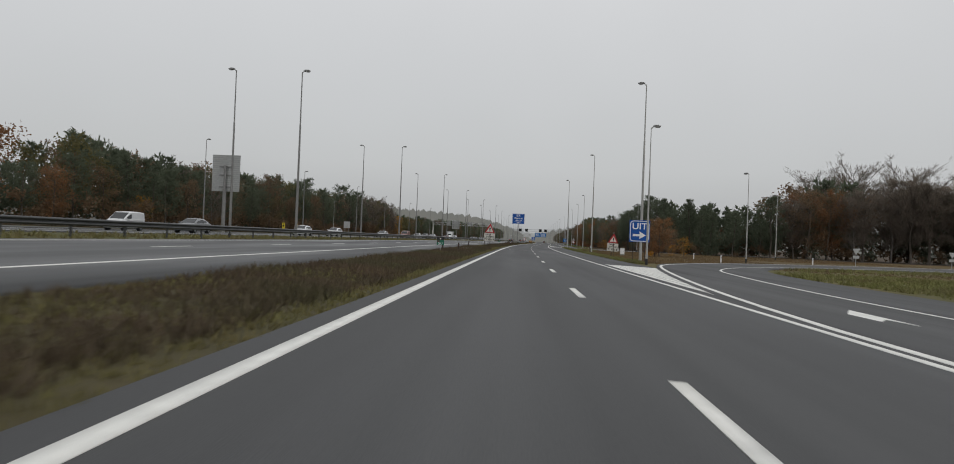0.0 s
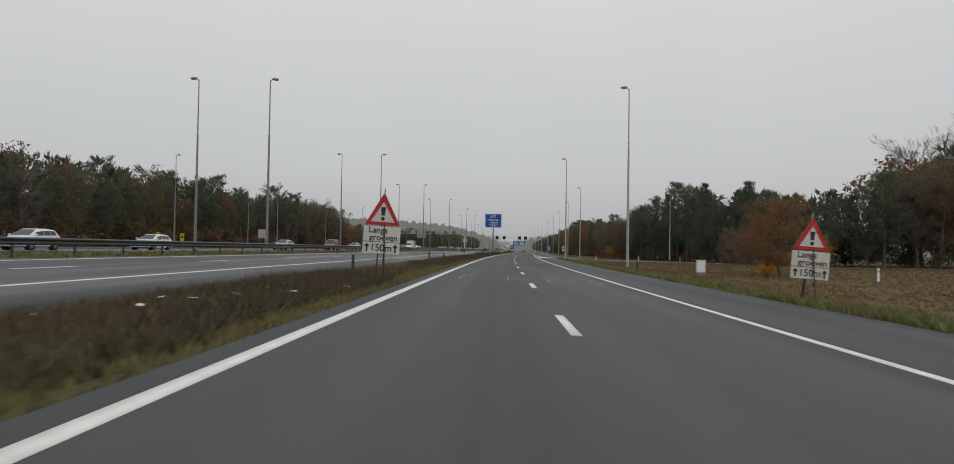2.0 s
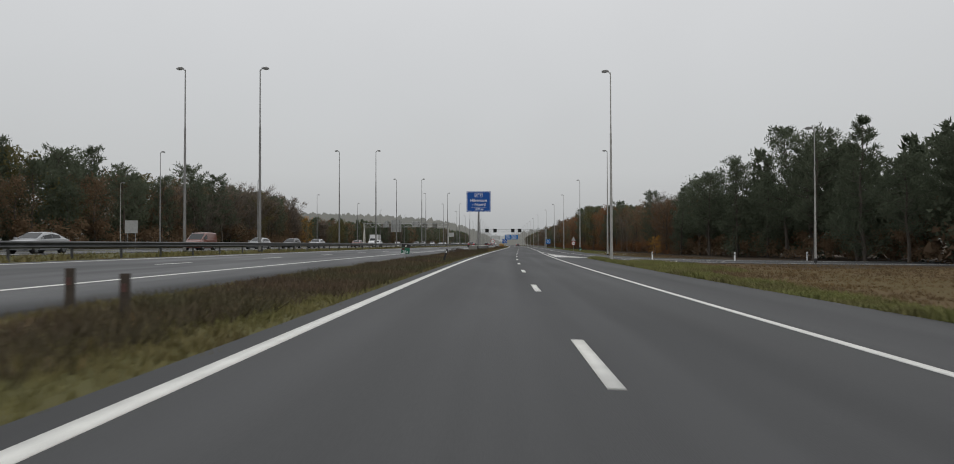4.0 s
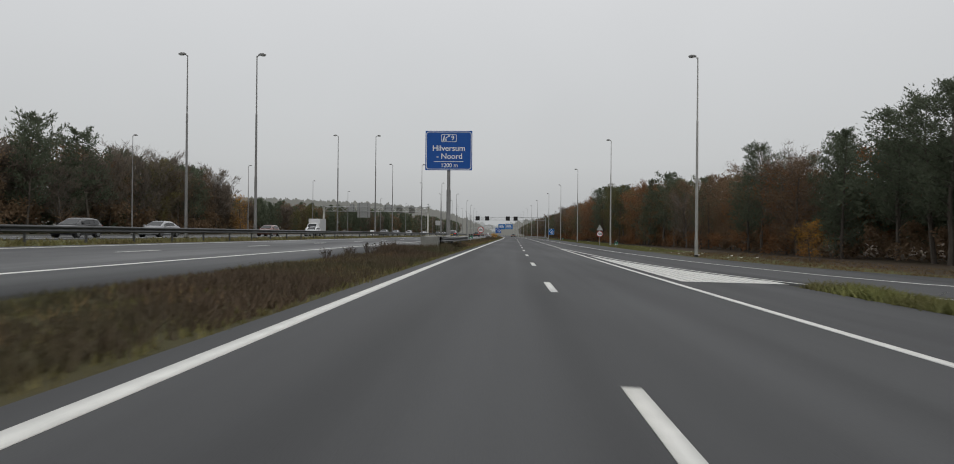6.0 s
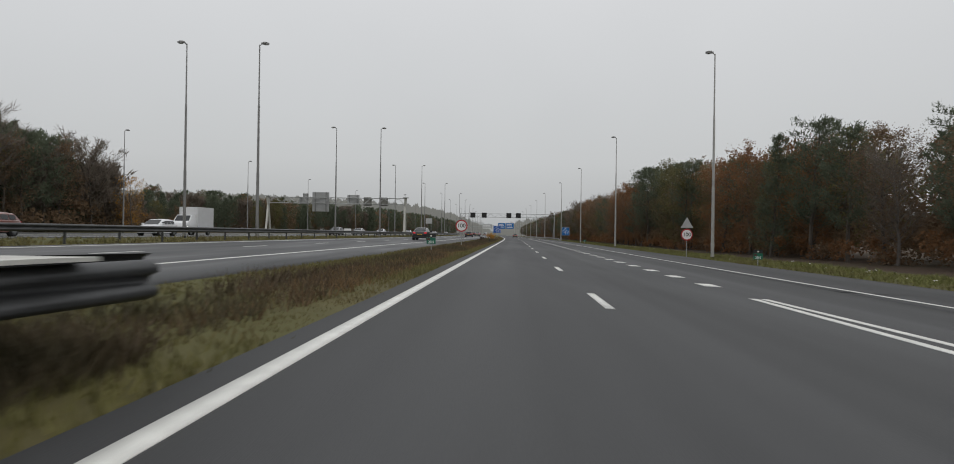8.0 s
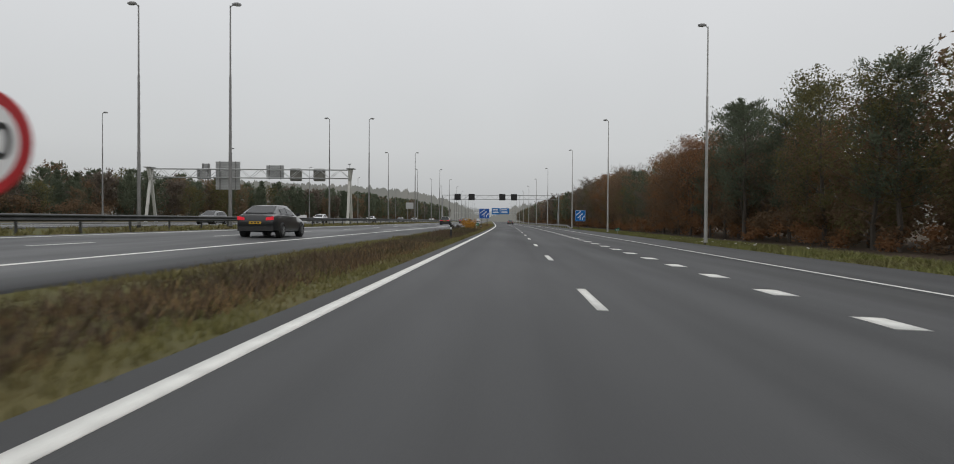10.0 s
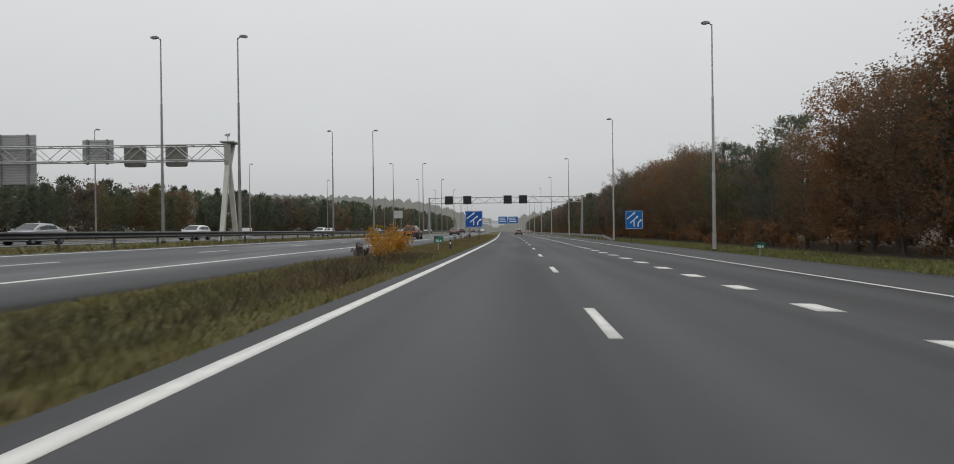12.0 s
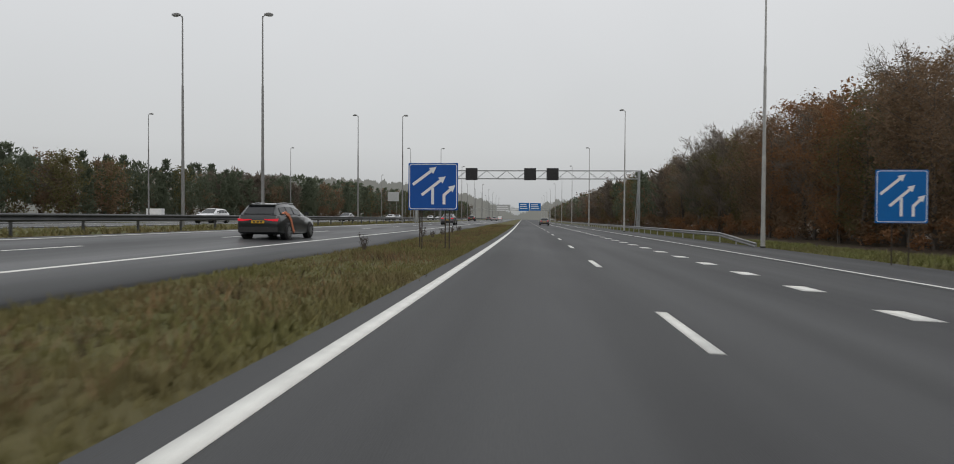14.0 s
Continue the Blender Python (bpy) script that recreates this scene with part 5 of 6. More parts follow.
def blades(name, label, material, zones, size, count, seed, width=0.02):
    """Tufts of blades over zones (o0, o1, s0, s1, weight)."""
    r = np.random.default_rng(seed)
    area = np.array([(b - a) * (d - c) * w_ for a, b, c, d, w_ in zones])
    pick_ = r.choice(len(zones), count, p=area / area.sum())
    z = np.array([q[:4] for q in zones])[pick_]
    o, s = z[:, 0] + (z[:, 1] - z[:, 0]) * r.random(count), z[:, 2] + (z[:, 3] - z[:, 2]) * r.random(count)
    patch = np.array([noise.noise(Vector((a * 0.5, b * 0.22, seed))) for a, b in zip(o, s)])
    keep = (patch > -0.8) & ~inside(EXIT_SHAPE, o, s) & ~inside(JOIN_SHAPE, o, s)
    o, s, patch = o[keep], s[keep], patch[keep]
    per = 4
    o, s, patch = np.repeat(o, per), np.repeat(s, per), np.repeat(patch, per)
    o, s = o + r.normal(0, 0.06, len(o)), s + r.normal(0, 0.06, len(o))
    h = size * (0.5 + 0.5 * r.random(len(o))) * np.maximum(0.4, 1.0 + 0.9 * patch)
    a = r.uniform(0, 2 * np.pi, len(o))
    lean = r.normal(0, 0.5, (len(o), 2)) * h[:, None]
    x, zz = bend(s) + o, level(o) - 0.09
    w_ = width * (0.7 + 0.6 * r.random(len(o)))
    v = np.stack([np.stack([x - np.cos(a) * w_, s - np.sin(a) * w_, zz], 1), np.stack([x + np.cos(a) * w_, s + np.sin(a) * w_, zz], 1), np.stack([x + lean[:, 0], s + lean[:, 1], zz + 0.05 + h], 1)], 1).reshape(-1, 3)
    ob = new(name, raw_mesh(name, v, np.arange(len(v)).reshape(-1, 3), material))
    return tagged(ob, label, "grass", kind="stuff")


blades("heath", "dark brown heather and dead stalks on the grass strip", HEATH, [(-3.8, -1.1, 62, 78, 1.9), (-3.0, -1.6, 78, 96, 0.2), (-3.3, -1.2, 96, 120, 1.6), (-3.1, -1.3, 205, 290, 0.5), (-3.3, -1.1, 290, 336, 0.5)], 0.3, 9000, 11, 0.016)
blades("heath", "low brown heather on the mossy strip", HEATH, [(-4.2, -0.95, -10, 62, 1)], 0.2, 11000, 21, 0.016)
blades("heath", "brown heather and moss before the sign's barrier", HEATH, [(-4.0, -0.8, 120, 205, 1)], 0.2, 17000, 19, 0.016)
blades("heath", "tall heather in front of a concrete block", HEATH, [(-4.0, -1.0, 190, 200, 1)], 0.4, 1800, 18, 0.016)
blades("heath", "dark heather grown up under the short barrier", HEATH, [(-2.95, -1.5, 200.6, 211, 1), (-2.4, -1.15, 208, 213.5, 0.8)], 0.42, 2600, 20, 0.018)
blades("heath", "low brown dead stalks in the turf of the strip", HEATH, [(-3.4, -1.3, 62, 120, 0.7), (-3.4, -1.2, 205, 340, 1.0), (-3.2, -1.6, 340, 480, 0.2)], 0.17, 6500, 17, 0.014)
blades("grass", "rough olive-green verge grass of the strip", GRASS, [(-4.4, -3.6, -10, 480, 0.9), (-1.1, -0.47, -10, 62, 1.0), (-1.6, -0.47, 62, 120, 1.2), (-0.9, -0.47, 120, 205, 0.7), (-1.4, -0.47, 205, 480, 1.2), (-4.2, -0.6, -10, 62, 1.1), (-4.2, -0.6, 62, 120, 1.6), (-4.2, -0.6, 120, 205, 0.45), (-4.2, -0.6, 205, 300, 1.1), (-4.2, -0.6, 300, 480, 2.0)], 0.10, 70000, 12, 0.019)
blades("dry_grass", "straw-coloured dead grass on the strip", DRY, [(-3.4, -1.0, 340, 480, 0.3), (-2.8, -1.1, 215, 290, 1.0), (-3.2, -1.4, 60, 215, 0.15)], 0.2, 5200, 16, 0.013)
blades("grass", "green verge grass by the hard shoulder", VERGE, [(10.62, 12.2, 56, 176, 6.0), (12.6, 17, 146, 174, 1.6), (15.8, 20, 228, 480, 1.0), (18.6, 30, 20, 50, 0.8), (24, 60, 58, 72, 0.3)], 0.24, 32000, 13, 0.032)
blades("grass", "green grass under the guardrail", GRASS, [(-18.5, -15.1, -10, 480, 1), (-26, -18.5, -10, 480, 0.15)], 0.2, 10000, 14, 0.04)
blades("dry_grass", "brown dead grass of the open heath", FIELD, [(12.6, 32, 60, 168, 1), (32, 60, 100, 146, 0.6), (22, 60, 40, 66, 0.5), (17, 25, 176, 226, 0.8)], 0.10, 26000, 15, 0.024)


def thicket(name, label, material, chain, off, depth, height, count, size, seed, gap=1.6):
    """Undergrowth along the edge of a wood, or the dark understorey within it."""
    r = np.random.default_rng(seed)
    cs, sp = [], []
    for p in along(chain, gap, off):
        o, s = p.x + r.uniform(-depth, depth) / 2, p.y + r.uniform(-depth, depth) / 2
        q = at(o, s, height * r.uniform(0.12, 0.75))
        cs.append((q.x, q.y, q.z))
        sp.append(height * r.uniform(0.2, 0.45))
    vs, fs = leaves(cs, sp, count, size, 0.8)
    vs[:, 2] = np.maximum(vs[:, 2], level(vs[:, 0] - bend(vs[:, 1])))
    ob = new(name, raw_mesh(name, vs, fs, material))
    return tagged(ob, label, "undergrowth", kind="stuff")


thicket("undergrowth", "brown bramble undergrowth at the edge of the wood", BROWN, RIGHT_FRONT, 1.5, 3.0, 3.0, 34000, 0.28, 21)
thicket("undergrowth", "brown brambles under the trees", BROWN, RIGHT_FRONT[3:9], 3.0, 4.0, 3.2, 14000, 0.3, 30)
thicket("undergrowth", "rusty undergrowth at the edge of the wood", OAK, RIGHT_FRONT[6:], 0.4, 3.0, 2.4, 22000, 0.22, 22)
thicket("undergrowth", "dark green young pines within the wood", PINE, RIGHT_FRONT[:7], 4.5, 6.0, 7.5, 36000, 0.42, 26)
thicket("undergrowth", "brown understorey within the wood", BROWN, RIGHT_FRONT, 9.0, 8.0, 7.0, 36000, 0.75, 27)
thicket("undergrowth", "dark undergrowth at the edge of the wood", BROWN, LEFT_FRONT, 1.5, 5.0, 6.0, 34000, 0.5, 23)
thicket("undergrowth", "dark green understorey within the wood", PINE, LEFT_FRONT, 8.0, 8.0, 8.0, 42000, 0.58, 28)
thicket("undergrowth", "brown understorey within the wood", BROWN, LEFT_FRONT, 17.0, 8.0, 9.0, 36000, 0.7, 29)
thicket("undergrowth", "understorey under distant trees", BROWN, FAR_LEFT, 6.0, 8.0, 8.0, 40000, 0.6, 24)
thicket("undergrowth", "understorey under distant trees", BROWN, FAR_RIGHT, 5.0, 6.0, 7.0, 18000, 0.8, 25)

# ---- vehicles ----
GLASS = mat("car_glass", (0.014, 0.016, 0.018), (0.02, 0.022, 0.024), 3.0, 0.12, spec=0.35)
TYRE = mat("tyre_rubber", (0.014, 0.014, 0.014), (0.022, 0.022, 0.021), 8.0, 0.85)
ALLOY = mat("alloy_rim", (0.36, 0.37, 0.38), (0.26, 0.27, 0.28), 6.0, 0.35, 0.85)
PLATE = mat("yellow_plate", (0.62, 0.36, 0.02), (0.55, 0.32, 0.02), 6.0, 0.45)
TRIM = mat("dark_trim", (0.016, 0.016, 0.017), (0.024, 0.024, 0.024), 6.0, 0.6)
RED_LAMP = glow("tail_lamp", (0.62, 0.015, 0.03), 0.34)
WHITE_LAMP = glow("head_lamp", (1.0, 0.97, 0.9), 2.2)
ORANGE = mat("orange_stripe", (0.62, 0.2, 0.09), (0.55, 0.17, 0.08), 5.0, 0.4)


def paint(name, c):
    return mat(name, c, tuple(v * 0.92 for v in c), 2.0, 0.3, 0.0, coat=0.7, spec=0.5)


CAR_PAINT = {"black": paint("black_paint", (0.010, 0.011, 0.012)), "slate": paint("dark_green_grey_paint", (0.008, 0.011, 0.0115)), "white": paint("white_paint", (0.62, 0.63, 0.64)),
             "silver": paint("silver_paint", (0.30, 0.31, 0.32)), "grey": paint("grey_paint", (0.10, 0.105, 0.11)), "red": paint("dull_red_paint", (0.17, 0.06, 0.045)), "blue": paint("dark_blue_paint", (0.02, 0.03, 0.055))}

# y from the tail (0) to the nose (1): half width at the sill, half width at the belt, lower edge, belt
BODY = {
    "saloon": (4.75, [(0.0, 0.78, 0.74, 0.42, 0.80), (0.015, 0.84, 0.80, 0.30, 0.98), (0.10, 0.90, 0.84, 0.24, 1.05), (0.24, 0.91, 0.88, 0.22, 1.04), (0.45, 0.91, 0.89, 0.21, 1.0), (0.64, 0.91, 0.88, 0.21, 0.98), (0.76, 0.91, 0.84, 0.21, 0.95), (0.92, 0.88, 0.76, 0.22, 0.82), (0.985, 0.78, 0.66, 0.26, 0.68), (1.0, 0.66, 0.6, 0.38, 0.56)],
               [(0.10, 0.72, 1.05, 0.02), (0.265, 0.60, 1.05, 0.38), (0.42, 0.60, 1.0, 0.46), (0.53, 0.60, 1.0, 0.45), (0.73, 0.74, 0.96, 0.02)]),
    "estate": (4.63, [(0.0, 0.78, 0.72, 0.34, 0.84), (0.012, 0.84, 0.77, 0.25, 0.95), (0.05, 0.89, 0.82, 0.20, 0.99), (0.24, 0.91, 0.87, 0.18, 0.98), (0.45, 0.91, 0.88, 0.17, 0.96), (0.64, 0.91, 0.87, 0.17, 0.94), (0.77, 0.91, 0.83, 0.18, 0.92), (0.92, 0.88, 0.76, 0.23, 0.86), (0.985, 0.78, 0.66, 0.27, 0.7), (1.0, 0.66, 0.6, 0.38, 0.58)],
               [(0.014, 0.70, 0.96, 0.02), (0.105, 0.57, 0.98, 0.40), (0.27, 0.57, 0.98, 0.46), (0.52, 0.57, 0.96, 0.48), (0.74, 0.72, 0.93, 0.02)]),
    "hatch": (4.05, [(0.0, 0.78, 0.76, 0.45, 0.88), (0.015, 0.84, 0.80, 0.33, 1.0), (0.08, 0.87, 0.84, 0.27, 1.02), (0.24, 0.88, 0.86, 0.23, 1.02), (0.45, 0.88, 0.86, 0.22, 0.99), (0.64, 0.88, 0.85, 0.22, 0.97), (0.77, 0.88, 0.82, 0.22, 0.95), (0.92, 0.85, 0.74, 0.23, 0.85), (0.985, 0.76, 0.64, 0.27, 0.7), (1.0, 0.64, 0.58, 0.38, 0.58)],
              [(0.012, 0.72, 1.0, 0.02), (0.1, 0.60, 1.02, 0.40), (0.28, 0.58, 1.0, 0.48), (0.54, 0.58, 0.99, 0.46), (0.77, 0.72, 0.95, 0.02)]),
    "van": (4.4, [(0.0, 0.86, 0.86, 0.40, 1.0), (0.012, 0.89, 0.89, 0.30, 1.1), (0.1, 0.9, 0.9, 0.26, 1.12), (0.3, 0.9, 0.9, 0.24, 1.12), (0.5, 0.9, 0.9, 0.23, 1.1), (0.68, 0.9, 0.88, 0.23, 1.08), (0.8, 0.9, 0.85, 0.23, 1.04), (0.93, 0.87, 0.77, 0.24, 0.93), (0.985, 0.78, 0.66, 0.28, 0.75), (1.0, 0.66, 0.6, 0.4, 0.6)],
            [(0.004, 0.84, 1.0, 0.02), (0.02, 0.78, 1.1, 0.70), (0.3, 0.77, 1.12, 0.74), (0.56, 0.75, 1.1, 0.70), (0.8, 0.78, 1.04, 0.02)]),
}


def loft(bm, rings):
    n = len(rings[0])
    w_ = [[bm.verts.new(v) for v in r] for r in rings]
    for a, b in zip(w_, w_[1:]):
        for j in range(n):
            bm.faces.new((a[j], a[(j + 1) % n], b[(j + 1) % n], b[j]))
    bm.faces.new(w_[0][::-1])
    bm.faces.new(w_[-1])


def soft(ob, angle=38):
    ob.data.polygons.foreach_set("use_smooth", [True] * len(ob.data.polygons))
    ob.data.set_sharp_from_angle(angle=radians(angle))
    return ob


def wheel(parent, x, y, r=0.325, wide=0.21):
    side = 1 if x > 0 else -1
    bm = bmesh.new()
    n = 22
    rings = []
    for dx, rr in ((-wide / 2, r - 0.03), (-wide / 2 + 0.03, r), (wide / 2 - 0.03, r), (wide / 2, r - 0.03), (wide / 2, r * 0.66), (wide / 2 - 0.05, r * 0.64)):
        rings.append([(x + side * dx, y + rr * math.cos(2 * math.pi * i / n), r + rr * math.sin(2 * math.pi * i / n)) for i in range(n)])
    loft(bm, rings)
    t = soft(part("wheel", bm, TYRE, parent, "black tyre"))
    bm = bmesh.new()
    xo = x + side * (wide / 2 - 0.02)
    for k in range(7):
        a = 2 * math.pi * k / 7
        c, s = math.cos(a), math.sin(a)
        q = [(-0.035, 0.0), (0.035, 0.0), (0.05, r * 0.64), (-0.05, r * 0.64)]
        vs = [(xo + d, y + u * c - v * s, r + u * s + v * c) for d in (-0.02, 0.02) for u, v in q]
        vadd(bm, vs, [(0, 1, 2, 3), (4, 5, 6, 7), (0, 1, 5, 4), (1, 2, 6, 5), (2, 3, 7, 6), (3, 0, 4, 7)])
    tube(bm, (xo - 0.03, y, r), (xo + 0.03, y, r), 0.07, 0.06, 10)
    part("rim", bm, ALLOY, t, "alloy rim")


def car(kind, colour, label, place, turn=0.0, lamps="", extra=""):
    """A car with its nose along +y and its middle at the place."""
    length, body, cabin = BODY[kind]
    ob = thing({"van": "van"}.get(kind, "car"), label, "van" if kind == "van" else "car", place, turn, "traffic")
    m = CAR_PAINT[colour]
    yy = lambda t: (t - 0.5) * length
    bm = bmesh.new()
    rings = []
    for t, ws, wb, zs, zb in body:
        half = [(ws * 0.86, zs), (ws * 0.98, zs + 0.06), (ws, zs + 0.22), (ws * 0.995, zs + (zb - zs) * 0.62), (wb, zb - 0.05), (wb - 0.07, zb), (wb * 0.45, zb + 0.015)]
        rings.append([(x, yy(t), z) for x, z in half] + [(-x, yy(t), z) for x, z in reversed(half)])
    loft(bm, rings)
    hull = soft(part("body", bm, m, ob))
    bm = bmesh.new()
    rings = []
    for t, w_, zb, dz in cabin:
        wb = np.interp(t, [q[0] for q in body], [q[2] for q in body]) - 0.05
        half = [(wb, zb - 0.03), (w_ + 0.03, zb + dz * 0.9), (w_ - 0.05, zb + dz), (w_ * 0.5, zb + dz + 0.02)]
        rings.append([(x, yy(t), z) for x, z in half] + [(-x, yy(t), z) for x, z in reversed(half)])
    loft(bm, rings)
    top = soft(part("cabin", bm, m, ob))
    # panes: rear, front, and the sides between the pillars
    def edge(t, side, h):
        ts = [q[0] for q in cabin]
        wb = np.interp(t, [q[0] for q in body], [q[2] for q in body]) - 0.05
        wr, zb, dz = (np.interp(t, ts, [q[k] for q in cabin]) for k in (1, 2, 3))
        return Vector((side * (wb + (wr + 0.03 - wb) * h + 0.008), yy(t), zb - 0.03 + (dz * 0.9 + 0.03) * h))
    def pane(corners, push, name, lab=""):
        bm_ = bmesh.new()
        p_ = Vector(push)
        vs = [Vector(c) + p_ for c in corners] + [Vector(c) - p_ for c in corners]
        vadd(bm_, vs, [(0, 1, 2, 3), (4, 5, 6, 7), (0, 1, 5, 4), (1, 2, 6, 5), (2, 3, 7, 6), (3, 0, 4, 7)])
        part(name, bm_, GLASS, top, lab)
    (t0, w0, z0, d0), (t1, w1, z1, d1), (t3, w3, z3, d3), (t4, w4, z4, d4) = cabin[0], cabin[1], cabin[-2], cabin[-1]
    for (ta, wa, za, da), (tb, wb_, zb_, db), sgn, nm in (((t0, w0, z0, d0), (t1, w1, z1, d1), -1, "rear_window"), ((t4, w4, z4, d4), (t3, w3, z3, d3), 1, "windscreen")):
        pa, pb = Vector((0, yy(ta), za + da)), Vector((0, yy(tb), zb_ + db))
        lo, hi = pa.lerp(pb, 0.07), pa.lerp(pb, 0.9)
        if kind == "van" and sgn < 0:
            continue
        nrm = Vector((0, sgn * abs(pb.z - pa.z), abs(pb.y - pa.y))).normalized() * 0.024
        pane([(-wa * 0.88, lo.y, lo.z), (wa * 0.88, lo.y, lo.z), (wb_ * 0.92, hi.y, hi.z), (-wb_ * 0.92, hi.y, hi.z)], nrm, nm)
    lo_t, hi_t = cabin[0][0], cabin[-1][0]
    span = [(0.12, 0.3), (0.325, 0.52), (0.545, 0.80)] if kind in ("estate", "hatch") else [(0.2, 0.46), (0.485, 0.80)] if kind == "saloon" else [(0.66, 0.86)]
    for side in (-1, 1):
        for a, b in span:
            a, b = lo_t + (hi_t - lo_t) * a, lo_t + (hi_t - lo_t) * b
            ha = 0.84 if np.interp(a, [q[0] for q in cabin], [q[3] for q in cabin]) > 0.25 else 0.55
            hb = 0.84 if np.interp(b, [q[0] for q in cabin], [q[3] for q in cabin]) > 0.25 else 0.5
            pane([edge(a, side, 0.16), edge(b, side, 0.16), edge(b, side, hb), edge(a, side, ha)], (0.012, 0, 0), "side_window")
    for x in (-0.76, 0.76):
        for t in (0.195, 0.80):
            bm = bmesh.new()
            tube(bm, (x * 0.9, yy(t), 0.335), (x * 1.196, yy(t), 0.335), 0.375, 0.375, 20)
            part("wheel_arch", bm, TRIM, hull, "dark wheel arch")
            wheel(ob, x * 1.13, yy(t))
    tail_lit, head_lit = "tail" in lamps, "head" in lamps
    zt = 0.84 if kind in ("saloon", "estate") else 0.86
    for s in (-1, 1):
        bm = bmesh.new()
        if kind == "estate":
            plate(bm, [(s * 0.26, zt - 0.06), (s * 0.60, zt - 0.11), (s * 0.80, zt - 0.11), (s * 0.81, zt - 0.01), (s * 0.58, zt - 0.03), (s * 0.26, zt - 0.03)], yy(0) - 0.025, yy(0.02))
        else:
            plate(bm, [(s * 0.48, zt - 0.07), (s * 0.8, zt - 0.05), (s * 0.8, zt + 0.1), (s * 0.5, zt + 0.06)], yy(0) - 0.02, yy(0.02))
        part("tail_light", bm, RED_LAMP if tail_lit else SIGN_RED, ob, "red tail light")
        bm = bmesh.new()
        vadd(bm, [(s * 0.42, yy(0.987), 0.6), (s * 0.74, yy(0.965), 0.6), (s * 0.76, yy(0.95), 0.75), (s * 0.5, yy(0.972), 0.72), (s * 0.42, yy(0.93), 0.6), (s * 0.74, yy(0.91), 0.6), (s * 0.76, yy(0.9), 0.75), (s * 0.5, yy(0.91), 0.72)],
             [(0, 1, 2, 3), (4, 5, 6, 7), (0, 1, 5, 4), (1, 2, 6, 5), (2, 3, 7, 6), (3, 0, 4, 7)])
        part("headlight", bm, WHITE_LAMP if head_lit else SIGN_BACK, ob, "headlight")
        bm = bmesh.new()
        box(bm, s * 0.86 if s > 0 else -1.02, 1.02 if s > 0 else -0.86, yy(0.66), yy(0.69), 0.98, 1.12, 0.02)
        part("mirror", bm, m, ob, "door mirror")
    bm = bmesh.new()
    box(bm, -0.80, 0.80, yy(0) - 0.035, yy(0.02), 0.3, 0.5, 0.03)
    part("bumper", bm, TRIM, ob, "dark bumper")
    bm = bmesh.new()
    z = 0.66 if kind == "saloon" else 0.70
    box(bm, -0.26, 0.26, yy(0) - 0.03, yy(0) + 0.05, z - 0.055, z + 0.055)
    pl = part("number_plate", bm, PLATE, ob, "yellow number plate")
    for k in range(3):
        bm = bmesh.new()
        box(bm, -0.19 + 0.14 * k, -0.09 + 0.14 * k, yy(0) - 0.034, yy(0) - 0.029, z - 0.03, z + 0.03)
        part("plate_bar", bm, TRIM, pl)
    if extra == "rails":
        for s in (-1, 1):
            bm = bmesh.new()
            tube(bm, (s * 0.52, yy(0.14), 1.42), (s * 0.52, yy(0.3), 1.475), 0.02, 0.02, 6)
            tube(bm, (s * 0.52, yy(0.3), 1.475), (s * 0.51, yy(0.56), 1.465), 0.02, 0.02, 6)
            part("roof_rail", bm, ALLOY, ob, "silver roof rail")
        bm = bmesh.new()
        pts = [(0.1, 1.06), (0.14, 1.07), (0.21, 0.97), (0.27, 0.75), (0.32, 0.4), (0.35, 0.28)]
        for i, ((ta, za), (tb, zb)) in enumerate(zip(pts, pts[1:])):
            wa, wb_ = (0.9 if za < 0.97 else 0.9 - (za - 0.97) * 0.35), (0.9 if zb < 0.97 else 0.9 - (zb - 0.97) * 0.35)
            x0, x1 = wa + 0.02, wb_ + 0.02
            d = 0.045 if i else 0.03
            vadd(bm, [(x0, yy(ta) - d * 1.3, za - d), (x0, yy(ta) + d * 1.3, za + d), (x1, yy(tb) + d * 1.3, zb + d), (x1, yy(tb) - d * 1.3, zb - d), (x0 - 0.07, yy(ta) - d * 1.3, za - d), (x0 - 0.07, yy(ta) + d * 1.3, za + d), (x1 - 0.07, yy(tb) + d * 1.3, zb + d), (x1 - 0.07, yy(tb) - d * 1.3, zb - d)],
                 [(0, 1, 2, 3), (4, 5, 6, 7), (0, 1, 5, 4), (1, 2, 6, 5), (2, 3, 7, 6), (3, 0, 4, 7)])
        part("stripe", bm, ORANGE, ob, "orange decal stripe")
        bm = bmesh.new()
        box(bm, -0.56, 0.56, yy(0.075), yy(0.125), 1.345, 1.39, 0.03)
        part("spoiler", bm, m, ob, "roof spoiler")
    return ob


